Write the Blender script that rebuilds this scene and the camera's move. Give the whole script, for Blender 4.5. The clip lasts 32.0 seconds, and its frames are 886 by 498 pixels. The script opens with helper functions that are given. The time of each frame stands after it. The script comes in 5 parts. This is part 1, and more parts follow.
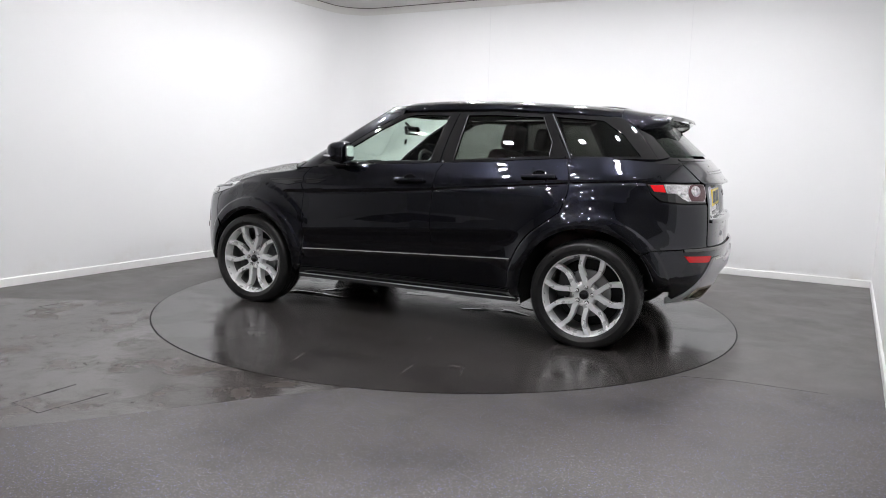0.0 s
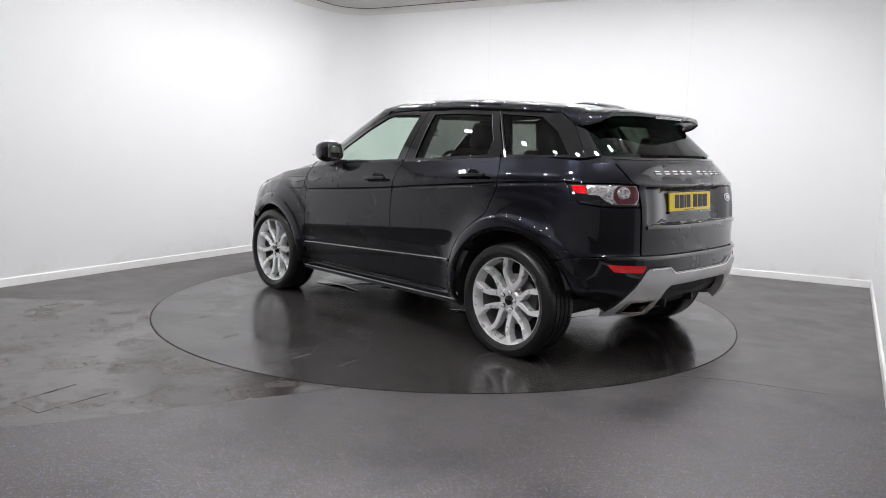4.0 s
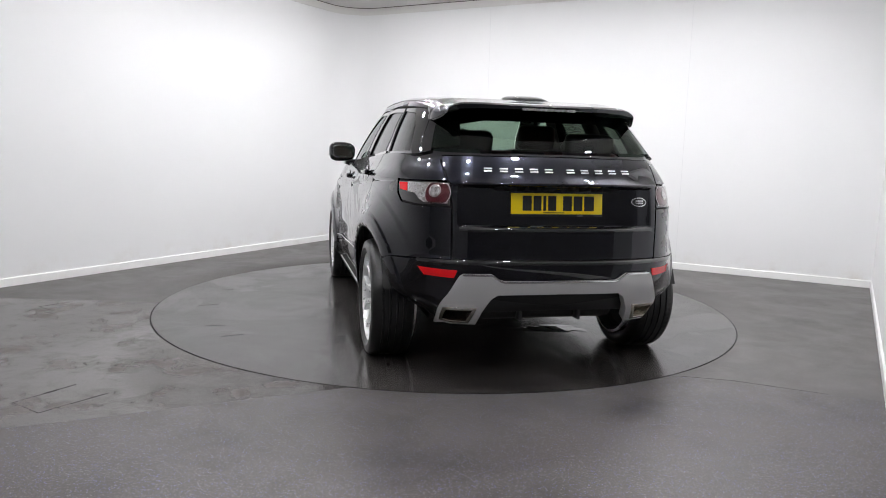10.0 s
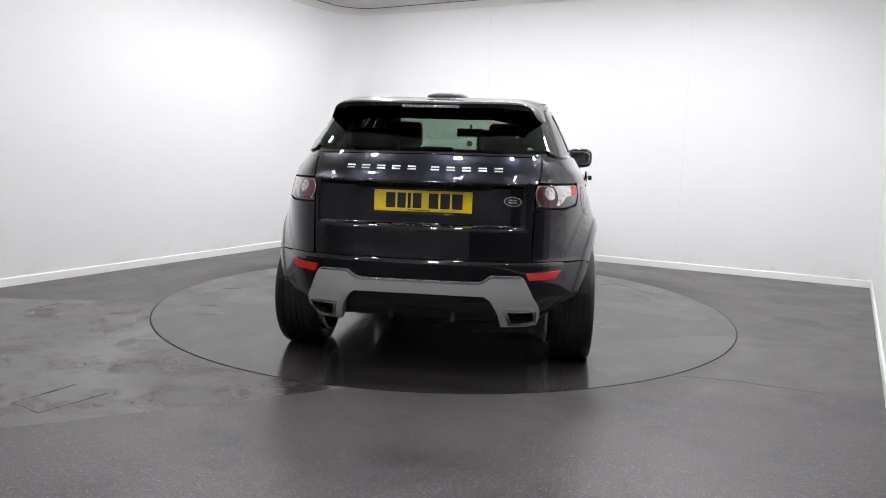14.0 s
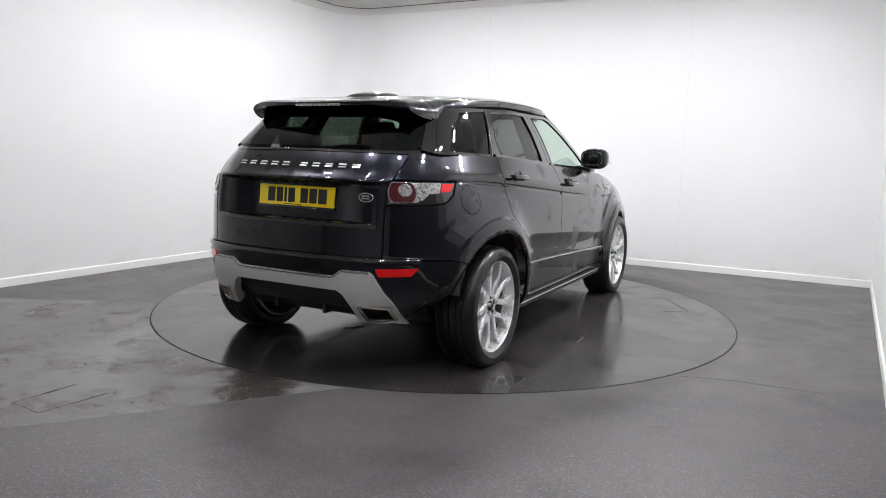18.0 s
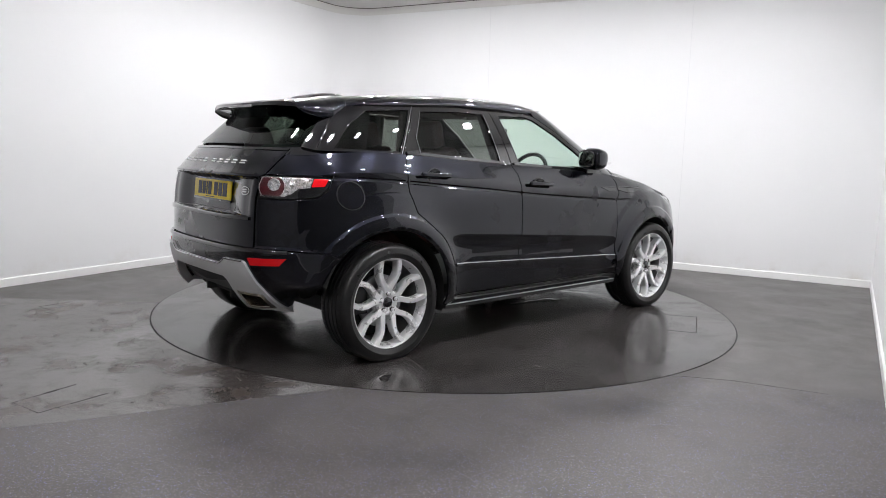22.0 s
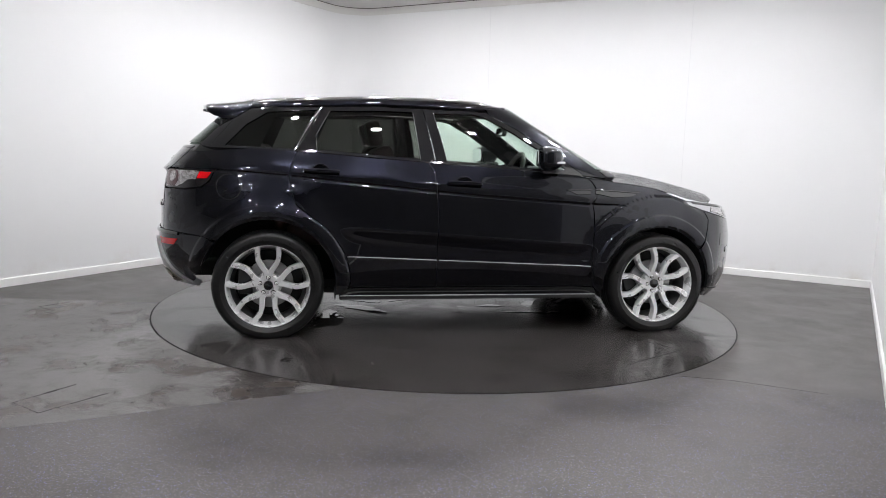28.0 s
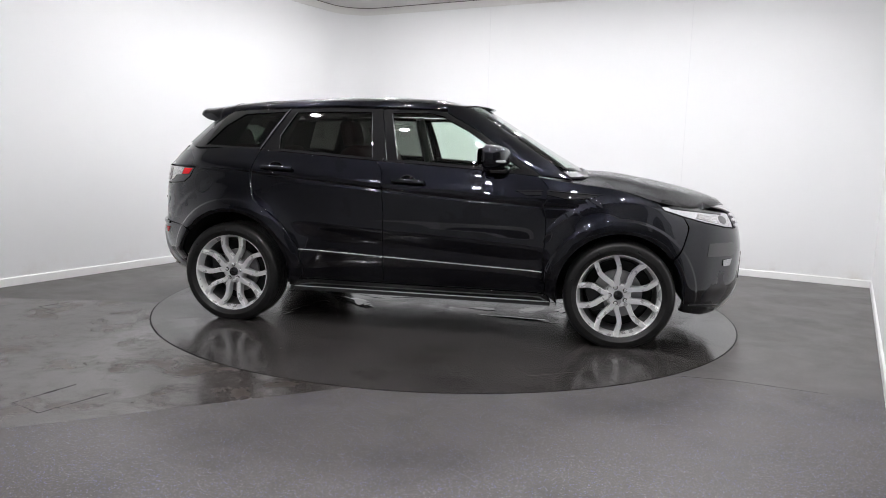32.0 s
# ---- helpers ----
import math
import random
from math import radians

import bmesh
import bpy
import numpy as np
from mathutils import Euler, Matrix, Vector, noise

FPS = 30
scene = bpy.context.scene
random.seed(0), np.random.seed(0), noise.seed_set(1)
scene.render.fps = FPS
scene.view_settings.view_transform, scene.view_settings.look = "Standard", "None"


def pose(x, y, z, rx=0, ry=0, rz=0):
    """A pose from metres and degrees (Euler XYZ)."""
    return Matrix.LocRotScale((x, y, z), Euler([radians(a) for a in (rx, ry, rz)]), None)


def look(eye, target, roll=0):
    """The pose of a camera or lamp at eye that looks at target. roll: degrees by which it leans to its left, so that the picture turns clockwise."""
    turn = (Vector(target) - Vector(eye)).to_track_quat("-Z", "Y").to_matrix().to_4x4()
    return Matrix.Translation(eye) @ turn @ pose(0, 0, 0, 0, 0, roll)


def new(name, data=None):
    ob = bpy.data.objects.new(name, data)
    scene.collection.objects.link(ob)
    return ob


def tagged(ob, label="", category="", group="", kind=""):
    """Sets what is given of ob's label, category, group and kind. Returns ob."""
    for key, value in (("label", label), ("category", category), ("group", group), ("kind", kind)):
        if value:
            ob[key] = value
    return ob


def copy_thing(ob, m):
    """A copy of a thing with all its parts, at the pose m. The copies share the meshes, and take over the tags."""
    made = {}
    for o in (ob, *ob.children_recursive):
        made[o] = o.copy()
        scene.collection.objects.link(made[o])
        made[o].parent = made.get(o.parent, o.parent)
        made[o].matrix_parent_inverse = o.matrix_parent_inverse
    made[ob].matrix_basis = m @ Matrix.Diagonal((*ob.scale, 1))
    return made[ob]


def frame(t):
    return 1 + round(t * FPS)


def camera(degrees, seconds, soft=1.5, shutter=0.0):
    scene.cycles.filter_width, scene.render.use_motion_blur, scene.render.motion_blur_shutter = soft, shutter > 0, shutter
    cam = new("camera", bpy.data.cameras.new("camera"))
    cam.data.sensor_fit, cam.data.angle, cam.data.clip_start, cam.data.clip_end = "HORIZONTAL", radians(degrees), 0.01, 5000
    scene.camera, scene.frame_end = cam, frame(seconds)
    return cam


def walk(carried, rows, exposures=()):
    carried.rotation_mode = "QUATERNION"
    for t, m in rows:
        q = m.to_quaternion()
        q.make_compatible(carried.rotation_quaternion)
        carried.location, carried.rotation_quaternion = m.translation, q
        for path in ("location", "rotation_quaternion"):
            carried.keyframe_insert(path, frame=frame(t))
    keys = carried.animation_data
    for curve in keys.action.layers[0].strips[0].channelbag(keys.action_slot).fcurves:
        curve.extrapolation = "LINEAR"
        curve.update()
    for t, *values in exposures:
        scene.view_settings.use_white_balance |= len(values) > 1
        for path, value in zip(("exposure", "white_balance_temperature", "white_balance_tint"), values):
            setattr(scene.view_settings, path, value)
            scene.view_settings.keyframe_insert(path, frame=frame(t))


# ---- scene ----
# The camera stands still on its tripod beside the right-hand wall.
EYE = Vector((-0.020, -5.766, 1.231))
AIM = EYE + Vector((0, math.cos(radians(-7.835)), math.sin(radians(-7.835))))
cam = camera(63.36, 32.0, soft=0.9)
walk(cam, [(0.0, look(EYE, AIM, 1.60)), (32.0, look(EYE, AIM, 1.60))])

# ---- light ----
world = bpy.data.worlds.new("world")
world.use_nodes = True
world.node_tree.nodes["Background"].inputs[0].default_value = (0.8, 0.85, 0.9, 1)
world.node_tree.nodes["Background"].inputs[1].default_value = 0.02
scene.world = world
scene.view_settings.exposure = 0.0
LAMP_GLOW = 585.0


# ---- materials ----
def material(name, colour, rough=0.5, metal=0.0, coat=0.0, spec=0.5):
    m = bpy.data.materials.new(name)
    m.use_nodes = True
    b = m.node_tree.nodes["Principled BSDF"]
    b.inputs["Base Color"].default_value = (*colour, 1)
    b.inputs["Roughness"].default_value = rough
    b.inputs["Metallic"].default_value = metal
    b.inputs["Coat Weight"].default_value = coat
    b.inputs["Coat Roughness"].default_value = 0.02
    b.inputs["Specular IOR Level"].default_value = spec
    return m


class Nodes:
    """Short hand for building node trees."""

    def __init__(self, m):
        self.t = m.node_tree
        self.b = m.node_tree.nodes["Principled BSDF"]
        self.co = self.add("ShaderNodeTexCoord").outputs["Object"]

    def add(self, kind, **values):
        n = self.t.nodes.new(kind)
        for k, v in values.items():
            n.inputs[k.replace("_", " ")].default_value = v
        return n

    def link(self, a, b):
        self.t.links.new(a, b)

    def noise(self, scale, detail=4.0, rough=0.55, distort=0.0, stretch=None):
        n = self.add("ShaderNodeTexNoise", Scale=scale, Detail=detail, Roughness=rough, Distortion=distort)
        co = self.co
        if stretch:
            mp = self.add("ShaderNodeMapping", Scale=stretch)
            self.link(co, mp.inputs[0])
            co = mp.outputs[0]
        self.link(co, n.inputs["Vector"])
        return n.outputs[0]

    def ramp(self, fac, stops):
        r = self.t.nodes.new("ShaderNodeValToRGB")
        e = r.color_ramp.elements
        while len(e) < len(stops):
            e.new(0.5)
        for el, (p, c) in zip(e, stops):
            el.position = p
            el.color = (*c, 1) if isinstance(c, tuple) else (c, c, c, 1)
        self.link(fac, r.inputs[0])
        return r.outputs[0]

    def mix(self, fac, a, b, blend="MIX"):
        n = self.t.nodes.new("ShaderNodeMix")
        n.data_type, n.blend_type = "RGBA", blend
        for v, s in ((fac, n.inputs[0]), (a, n.inputs[6]), (b, n.inputs[7])):
            if isinstance(v, (int, float)):
                s.default_value = v if s == n.inputs[0] else (v, v, v, 1)
            elif isinstance(v, tuple):
                s.default_value = (*v, 1)
            else:
                self.link(v, s)
        return n.outputs[2]

    def math(self, op, a, b=0.0):
        n = self.t.nodes.new("ShaderNodeMath")
        n.operation = op
        for v, s in ((a, n.inputs[0]), (b, n.inputs[1])):
            if isinstance(v, (int, float)):
                s.default_value = v
            else:
                self.link(v, s)
        return n.outputs[0]

    def bump(self, height, strength, distance=0.001):
        n = self.add("ShaderNodeBump", Strength=strength, Distance=distance)
        self.link(height, n.inputs["Height"])
        self.link(n.outputs[0], self.b.inputs["Normal"])


def emitter(name, colour, strength):
    m = material(name, (0.9, 0.9, 0.9))
    b = m.node_tree.nodes["Principled BSDF"]
    b.inputs["Emission Color"].default_value = (*colour, 1)
    b.inputs["Emission Strength"].default_value = strength
    return m


def glass(name, tint):
    """A thin tinted pane: lets light through, with a gloss that grows at grazing angles."""
    m = bpy.data.materials.new(name)
    m.use_nodes = True
    t = m.node_tree
    t.nodes.clear()
    out, mix = t.nodes.new("ShaderNodeOutputMaterial"), t.nodes.new("ShaderNodeMixShader")
    clear, gloss = t.nodes.new("ShaderNodeBsdfTransparent"), t.nodes.new("ShaderNodeBsdfGlossy")
    facing, curve, share = t.nodes.new("ShaderNodeLayerWeight"), t.nodes.new("ShaderNodeMath"), t.nodes.new("ShaderNodeMath")
    curve.operation, share.operation = "POWER", "MULTIPLY_ADD"
    curve.inputs[1].default_value, share.inputs[1].default_value, share.inputs[2].default_value = 5.0, 0.93, 0.055
    t.links.new(facing.outputs["Facing"], curve.inputs[0])
    t.links.new(curve.outputs[0], share.inputs[0])
    clear.inputs[0].default_value = (*tint, 1)
    gloss.inputs["Roughness"].default_value = 0.01
    t.links.new(share.outputs[0], mix.inputs[0])
    t.links.new(clear.outputs[0], mix.inputs[1])
    t.links.new(gloss.outputs[0], mix.inputs[2])
    t.links.new(mix.outputs[0], out.inputs[0])
    return m


def make_paint():
    m = material("black_metallic_paint", (0.010, 0.011, 0.018), 0.30, 0.9, 1.0, 0.3)
    m.node_tree.nodes["Principled BSDF"].inputs["Coat IOR"].default_value = 1.52
    n = Nodes(m)
    flakes = n.noise(700, 2, 0.5)
    n.link(n.ramp(flakes, [(0.42, (0.0020, 0.0023, 0.0044)), (0.72, (0.0100, 0.0113, 0.0230))]), n.b.inputs["Base Color"])
    n.link(n.ramp(n.noise(2.5, 4), [(0.3, 0.23), (0.7, 0.29)]), n.b.inputs["Roughness"])
    return m


def make_wall():
    m = material("white_wall_paint", (0.84, 0.84, 0.84), 0.55, spec=0.3)
    n = Nodes(m)
    big = n.noise(0.7, 5, 0.6)
    low = n.noise(3.5, 6, 0.65)
    base = n.ramp(big, [(0.3, (0.750, 0.752, 0.755)), (0.7, (0.770, 0.771, 0.773))])
    xyz = n.t.nodes.new("ShaderNodeSeparateXYZ")
    n.link(n.co, xyz.inputs[0])
    # scuffs and splashes that gather in a ragged band above the skirting
    band = n.ramp(xyz.outputs[2], [(0.02, 1.0), (0.11, 0.45), (0.26, 0.0)])
    scuff = n.math("MULTIPLY", n.ramp(low, [(0.50, 0.0), (0.70, 0.75)]), band)
    n.link(n.mix(scuff, base, (0.60, 0.56, 0.50)), n.b.inputs["Base Color"])
    n.bump(n.noise(90, 2), 0.04, 0.0004)
    return m


def vinyl_base(n, dark, pale, fleck_mix):
    """Marbled dark vinyl with pale and blue flecks."""
    mid, fine = n.noise(3.2, 7, 0.65, 0.4), n.noise(45, 4, 0.6)
    base = n.ramp(mid, [(0.3, dark), (0.75, pale)])
    grit = n.noise(120, 3, 0.7)
    base = n.mix(n.ramp(grit, [(0.48, 0.0), (0.76, 0.62)]), base, tuple(min(v * 3.2, 1.0) for v in pale))
    base = n.mix(n.ramp(n.noise(1.1, 5, 0.7), [(0.50, 0.0), (0.66, 0.7)]), base, tuple(v * 0.60 for v in dark))
    base = n.mix(n.ramp(fine, [(0.4, 0.0), (0.7, 0.35)]), base, tuple(v * 0.7 for v in dark))
    for scale, lo, hi, tone in ((88.0, 0.15, 0.27, (0.36, 0.36, 0.39)), (100.0, 0.16, 0.28, (0.18, 0.20, 0.50))):
        vor = n.add("ShaderNodeTexVoronoi", Scale=scale)
        n.link(n.co, vor.inputs["Vector"])
        pick = n.ramp(vor.outputs["Color"], [(0.38, 0.0), (0.46, 1.0)])
        fleck = n.math("MULTIPLY", n.ramp(vor.outputs["Distance"], [(lo, 1.0), (hi, 0.0)]), pick)
        base = n.mix(n.math("MULTIPLY", fleck, fleck_mix), base, tone)
    return base, mid, fine


def make_floor():
    """Two sheets of vinyl: a dry speckled one in front, a smoother brownish one behind, part of it damp."""
    m = material("speckled_dark_vinyl", (0.05, 0.048, 0.048), 0.3)
    n = Nodes(m)
    front, mid, fine = vinyl_base(n, (0.050, 0.0445, 0.0425), (0.086, 0.0765, 0.0725), 0.70)
    back, _, _ = vinyl_base(n, (0.044, 0.039, 0.037), (0.066, 0.059, 0.056), 0.12)
    xyz = n.t.nodes.new("ShaderNodeSeparateXYZ")
    n.link(n.co, xyz.inputs[0])
    x, y = xyz.outputs[0], xyz.outputs[1]
    ragged = n.math("MULTIPLY", n.math("SUBTRACT", n.noise(1.6, 5, 0.6), 0.5), 0.30)
    # the front sheet ends along two cut lines that meet under the turntable
    cut_left = n.math("SUBTRACT", n.math("ADD", y, 1.953), n.math("MULTIPLY", x, 0.469))
    cut_right = n.math("ADD", n.math("ADD", y, 1.36), n.math("MULTIPLY", x, 0.35))
    edge = n.math("ADD", n.math("MAXIMUM", cut_left, cut_right), n.math("MULTIPLY", ragged, 0.06))
    behind = n.ramp(n.math("ADD", edge, 0.5), [(0.494, 0.0), (0.506, 1.0)])
    left = n.ramp(n.math("ADD", n.math("MULTIPLY", x, -1.0), n.math("MULTIPLY", ragged, 0.6)), [(0.25, 0.0), (0.75, 1.0)])
    near = n.ramp(n.math("SUBTRACT", n.math("MULTIPLY", ragged, 0.5), y), [(0.28, 0.0), (0.34, 1.0)])
    damp = n.math("MULTIPLY", n.math("MULTIPLY", left, near), behind)
    blot = n.ramp(n.noise(3.4, 7, 0.68, 0.15, (1.0, 1.0, 1.0)), [(0.46, 0.0), (0.64, 1.0)])
    rough_back = n.ramp(mid, [(0.35, 0.30), (0.7, 0.42)])
    rough_damp = n.mix(blot, 0.13, 0.36)
    rough = n.mix(damp, n.mix(behind, n.ramp(mid, [(0.3, 0.36), (0.7, 0.50)]), rough_back), rough_damp)
    n.link(rough, n.b.inputs["Roughness"])
    worn = n.mix(n.math("MULTIPLY", blot, damp), n.mix(behind, front, back), (0.056, 0.0445, 0.0385))
    n.link(worn, n.b.inputs["Base Color"])
    n.bump(n.mix(0.5, fine, n.noise(260, 2)), 0.16, 0.0008)
    return m


def make_deck():
    """The turntable's smooth cover: brownish black, with thin wet films and puddles."""
    m = material("smooth_damp_vinyl", (0.04, 0.037, 0.036), 0.2)
    n = Nodes(m)
    base, mid, fine = vinyl_base(n, (0.026, 0.0235, 0.0225), (0.042, 0.038, 0.0355), 0.10)
    film = n.ramp(n.noise(1.3, 6, 0.62, 0.7), [(0.50, 0.0), (0.56, 1.0)])
    puddle = n.ramp(n.noise(2.1, 5, 0.6, 0.5), [(0.635, 0.0), (0.655, 1.0)])
    n.link(n.mix(puddle, n.mix(film, n.ramp(mid, [(0.3, 0.18), (0.7, 0.27)]), 0.14), 0.02), n.b.inputs["Roughness"])
    n.link(n.mix(n.math("MULTIPLY", film, 0.4), base, (0.028, 0.025, 0.0235)), n.b.inputs["Base Color"])
    n.bump(n.mix(0.5, fine, n.noise(260, 2)), 0.05, 0.0008)
    return m


def make_rubber():
    m = material("tyre_rubber", (0.009, 0.009, 0.009), 0.5)
    n = Nodes(m)
    n.link(n.ramp(n.noise(22, 6, 0.65), [(0.3, (0.0055, 0.0055, 0.0055)), (0.7, (0.011, 0.0108, 0.0106))]), n.b.inputs["Base Color"])
    n.link(n.ramp(n.noise(9, 5), [(0.3, 0.26), (0.7, 0.42)]), n.b.inputs["Roughness"])
    n.bump(n.noise(240, 3), 0.15, 0.0005)
    return m


def make_silver(name, tone, rough, metal=0.85):
    m = material(name, (tone, tone, tone * 1.01), rough, metal)
    n = Nodes(m)
    n.link(n.ramp(n.noise(14, 6, 0.6), [(0.3, rough - 0.03), (0.7, rough + 0.05)]), n.b.inputs["Roughness"])
    n.link(n.ramp(n.noise(500, 2), [(0.35, (tone * 0.94,) * 3), (0.7, (tone * 1.04,) * 3)]), n.b.inputs["Base Color"])
    return m


def make_leather(name, c):
    m = material(name, c, 0.45)
    n = Nodes(m)
    n.link(n.ramp(n.noise(12, 5), [(0.3, tuple(v * 0.75 for v in c)), (0.7, tuple(v * 1.25 for v in c))]), n.b.inputs["Base Color"])
    n.bump(n.noise(300, 3), 0.3, 0.0008)
    return m


def make_crystal():
    """Cut clear lamp glass over a bright reflector."""
    m = material("cut_crystal_lens", (0.5, 0.5, 0.5), 0.12, 0.7, 1.0)
    n = Nodes(m)
    vor = n.add("ShaderNodeTexVoronoi", Scale=150.0)
    n.link(n.co, vor.inputs["Vector"])
    n.link(n.ramp(vor.outputs["Color"], [(0.15, (0.22, 0.21, 0.21)), (0.55, (0.62, 0.61, 0.61)), (0.9, (0.86, 0.86, 0.86))]), n.b.inputs["Base Color"])
    n.bump(vor.outputs["Distance"], 0.5, 0.002)
    return m


def make_grey(name, tone):
    m = material(name, tone, 0.6, spec=0.3)
    n = Nodes(m)
    n.link(n.ramp(n.noise(0.9, 5, 0.6), [(0.3, tuple(v * 0.9 for v in tone)), (0.7, tuple(v * 1.1 for v in tone))]), n.b.inputs["Base Color"])
    return m


PAINT = make_paint()
GLOSS = material("gloss_black_trim", (0.006, 0.006, 0.007), 0.04, 0.0, 1.0)
DARK = material("matt_black_plastic", (0.013, 0.013, 0.013), 0.7)
GRAINED = material("grained_black_plastic", (0.020, 0.020, 0.021), 0.42)
CHROME = material("chrome", (0.75, 0.75, 0.76), 0.08, 1.0)
SILVER = make_silver("silver_alloy", 0.88, 0.28, 0.42)
SATIN = make_silver("satin_silver_paint", 0.55, 0.32, 0.25)
STEEL = make_silver("brake_steel", 0.42, 0.35)
BADGE = make_silver("bright_badge_silver", 0.90, 0.22, 0.55)
EXHAUST = material("polished_exhaust", (0.52, 0.49, 0.44), 0.16, 1.0)
RUBBER = make_rubber()
# silver alloy darkened in colour, for the shade behind the spokes
BARREL = make_silver("alloy_darkened_for_shade", 0.16, 0.40, 0.5)
CLEAR_GLASS = glass("green_tinted_glass", (0.80, 0.90, 0.83))
PRIVACY = glass("dark_privacy_glass", (0.17, 0.18, 0.165))
REAR_GLASS = glass("dark_rear_glass", (0.24, 0.32, 0.26))
SCREEN = glass("windscreen_glass", (0.80, 0.90, 0.84))
RED = material("red_lens", (0.75, 0.007, 0.012), 0.08, 0.0, 0.6, 0.3)
DEEP_RED = material("deep_red_lamp", (0.085, 0.011, 0.017), 0.14, 0.3, 1.0)
LENS = material("clear_lamp_lens", (0.50, 0.50, 0.51), 0.16, 0.75, 1.0)
LAMP_SHELL = material("smoky_lamp_shell", (0.34, 0.33, 0.34), 0.14, 0.6, 1.0)
WHITE_LENS = material("milky_lamp_lens", (0.72, 0.72, 0.73), 0.15, 0.0, 1.0)
YELLOW = material("yellow_plate", (0.93, 0.68, 0.006), 0.35, 0.0, 0.4)
INK = material("black_plate_ink", (0.012, 0.012, 0.014), 0.4)
LEATHER = make_leather("dark_red_brown_leather", (0.060, 0.016, 0.014))
BLACK_LEATHER = make_leather("black_leather", (0.012, 0.011, 0.012))
LINING = material("dark_grey_headlining", (0.045, 0.045, 0.045), 0.85)
MIRROR = material("mirror_glass", (0.8, 0.82, 0.82), 0.01, 1.0)
WALL = make_wall()
CEILING = material("white_ceiling_paint", (0.66, 0.65, 0.63), 0.7)
SKIRT = material("white_skirting_gloss", (0.80, 0.80, 0.79), 0.35)
FLOOR = make_floor()
DISC = make_deck()
JOINT = material("black_joint", (0.010, 0.010, 0.010), 0.8)
LAMP = emitter("flood_lamp_glow", (0.990, 0.985, 1.015), LAMP_GLOW)
PUDDLE = material("standing_water_film", (0.028, 0.025, 0.024), 0.015)
BEAD = material("bright_window_bead", (0.55, 0.55, 0.58), 0.10, 1.0)
CRYSTAL = make_crystal()
# greys for walls out of view, toned by what the car should reflect
UNSEEN_GREY = make_grey("unseen_wall_grey", (0.14, 0.14, 0.143))
UNSEEN_PALE_GREY = make_grey("unseen_wall_pale_grey", (0.40, 0.40, 0.405))
CONCRETE = material("grey_slab", (0.2, 0.2, 0.2), 0.9)


# ---- mesh helpers ----
def mesh_of(name, verts, faces, mat, normals=None, smooth=True):
    me = bpy.data.meshes.new(name)
    me.from_pydata([tuple(map(float, v)) for v in verts], [], [tuple(map(int, f)) for f in faces])
    me.materials.append(mat)
    if smooth:
        me.polygons.foreach_set("use_smooth", [True] * len(me.polygons))
    me.update()
    if normals is not None:
        me.normals_split_custom_set_from_vertices([tuple(map(float, n)) for n in normals])
    return me


def put(name, me, parent=None, label="", m=None):
    ob = new(name, me)
    ob.parent = parent
    if m is not None:
        ob.matrix_basis = m
    if label:
        ob["label"] = label
    return ob


def part(name, bm, mat, parent, label="", m=None, smooth=True, angle=40):
    """Links a bmesh as one mesh object under a thing or a part."""
    me = bpy.data.meshes.new(name)
    bmesh.ops.recalc_face_normals(bm, faces=bm.faces)
    for f in bm.faces:
        f.smooth = smooth
    if smooth:
        for e in bm.edges:
            if len(e.link_faces) == 2 and e.calc_face_angle(0) > radians(angle):
                e.smooth = False
    bm.to_mesh(me)
    bm.free()
    me.materials.append(mat)
    return put(name, me, parent, label, m)


def box(x0, x1, y0, y1, z0, z1, bevel=0.0, seg=2):
    bm = bmesh.new()
    bmesh.ops.create_cube(bm, size=1, matrix=Matrix.LocRotScale(((x0 + x1) / 2, (y0 + y1) / 2, (z0 + z1) / 2), None, (abs(x1 - x0), abs(y1 - y0), abs(z1 - z0))))
    if bevel:
        bmesh.ops.bevel(bm, geom=bm.edges[:], offset=bevel, segments=seg, profile=0.6, affect="EDGES")
    return bm


def lathe(profile, seg=64, axis="y"):
    """Turns (radius, along) pairs round an axis."""
    bm = bmesh.new()
    rings = []
    for k in range(seg):
        a = 2 * math.pi * k / seg
        c, s = math.cos(a), math.sin(a)
        ring = [bm.verts.new((r * c, d, r * s) if axis == "y" else (r * c, r * s, d)) for r, d in profile]
        rings.append(ring)
    for k in range(seg):
        a, b = rings[k], rings[(k + 1) % seg]
        for i in range(len(profile) - 1):
            bm.faces.new((a[i], b[i], b[i + 1], a[i + 1]))
    bmesh.ops.remove_doubles(bm, verts=bm.verts[:], dist=1e-6)
    return bm


def tube(points, radius, seg=10, closed=False):
    """A round bar along a polyline."""
    bm = bmesh.new()
    pts = [Vector(p) for p in points]
    rings = []
    for i, p in enumerate(pts):
        a, b = (pts[i - 1] if i or closed else p), (pts[(i + 1) % len(pts)] if i < len(pts) - 1 or closed else p)
        d = (b - a).normalized()
        side = d.cross(Vector((0.13, 0.21, 0.97))).normalized()
        up = side.cross(d)
        rings.append([bm.verts.new(p + radius * (math.cos(t) * side + math.sin(t) * up)) for t in (2 * math.pi * k / seg for k in range(seg))])
    n = len(rings)
    for i in range(n if closed else n - 1):
        a, b = rings[i], rings[(i + 1) % n]
        for k in range(seg):
            bm.faces.new((a[k], a[(k + 1) % seg], b[(k + 1) % seg], b[k]))
    if not closed:
        bm.faces.new(rings[0])
        bm.faces.new(rings[-1])
    return bm


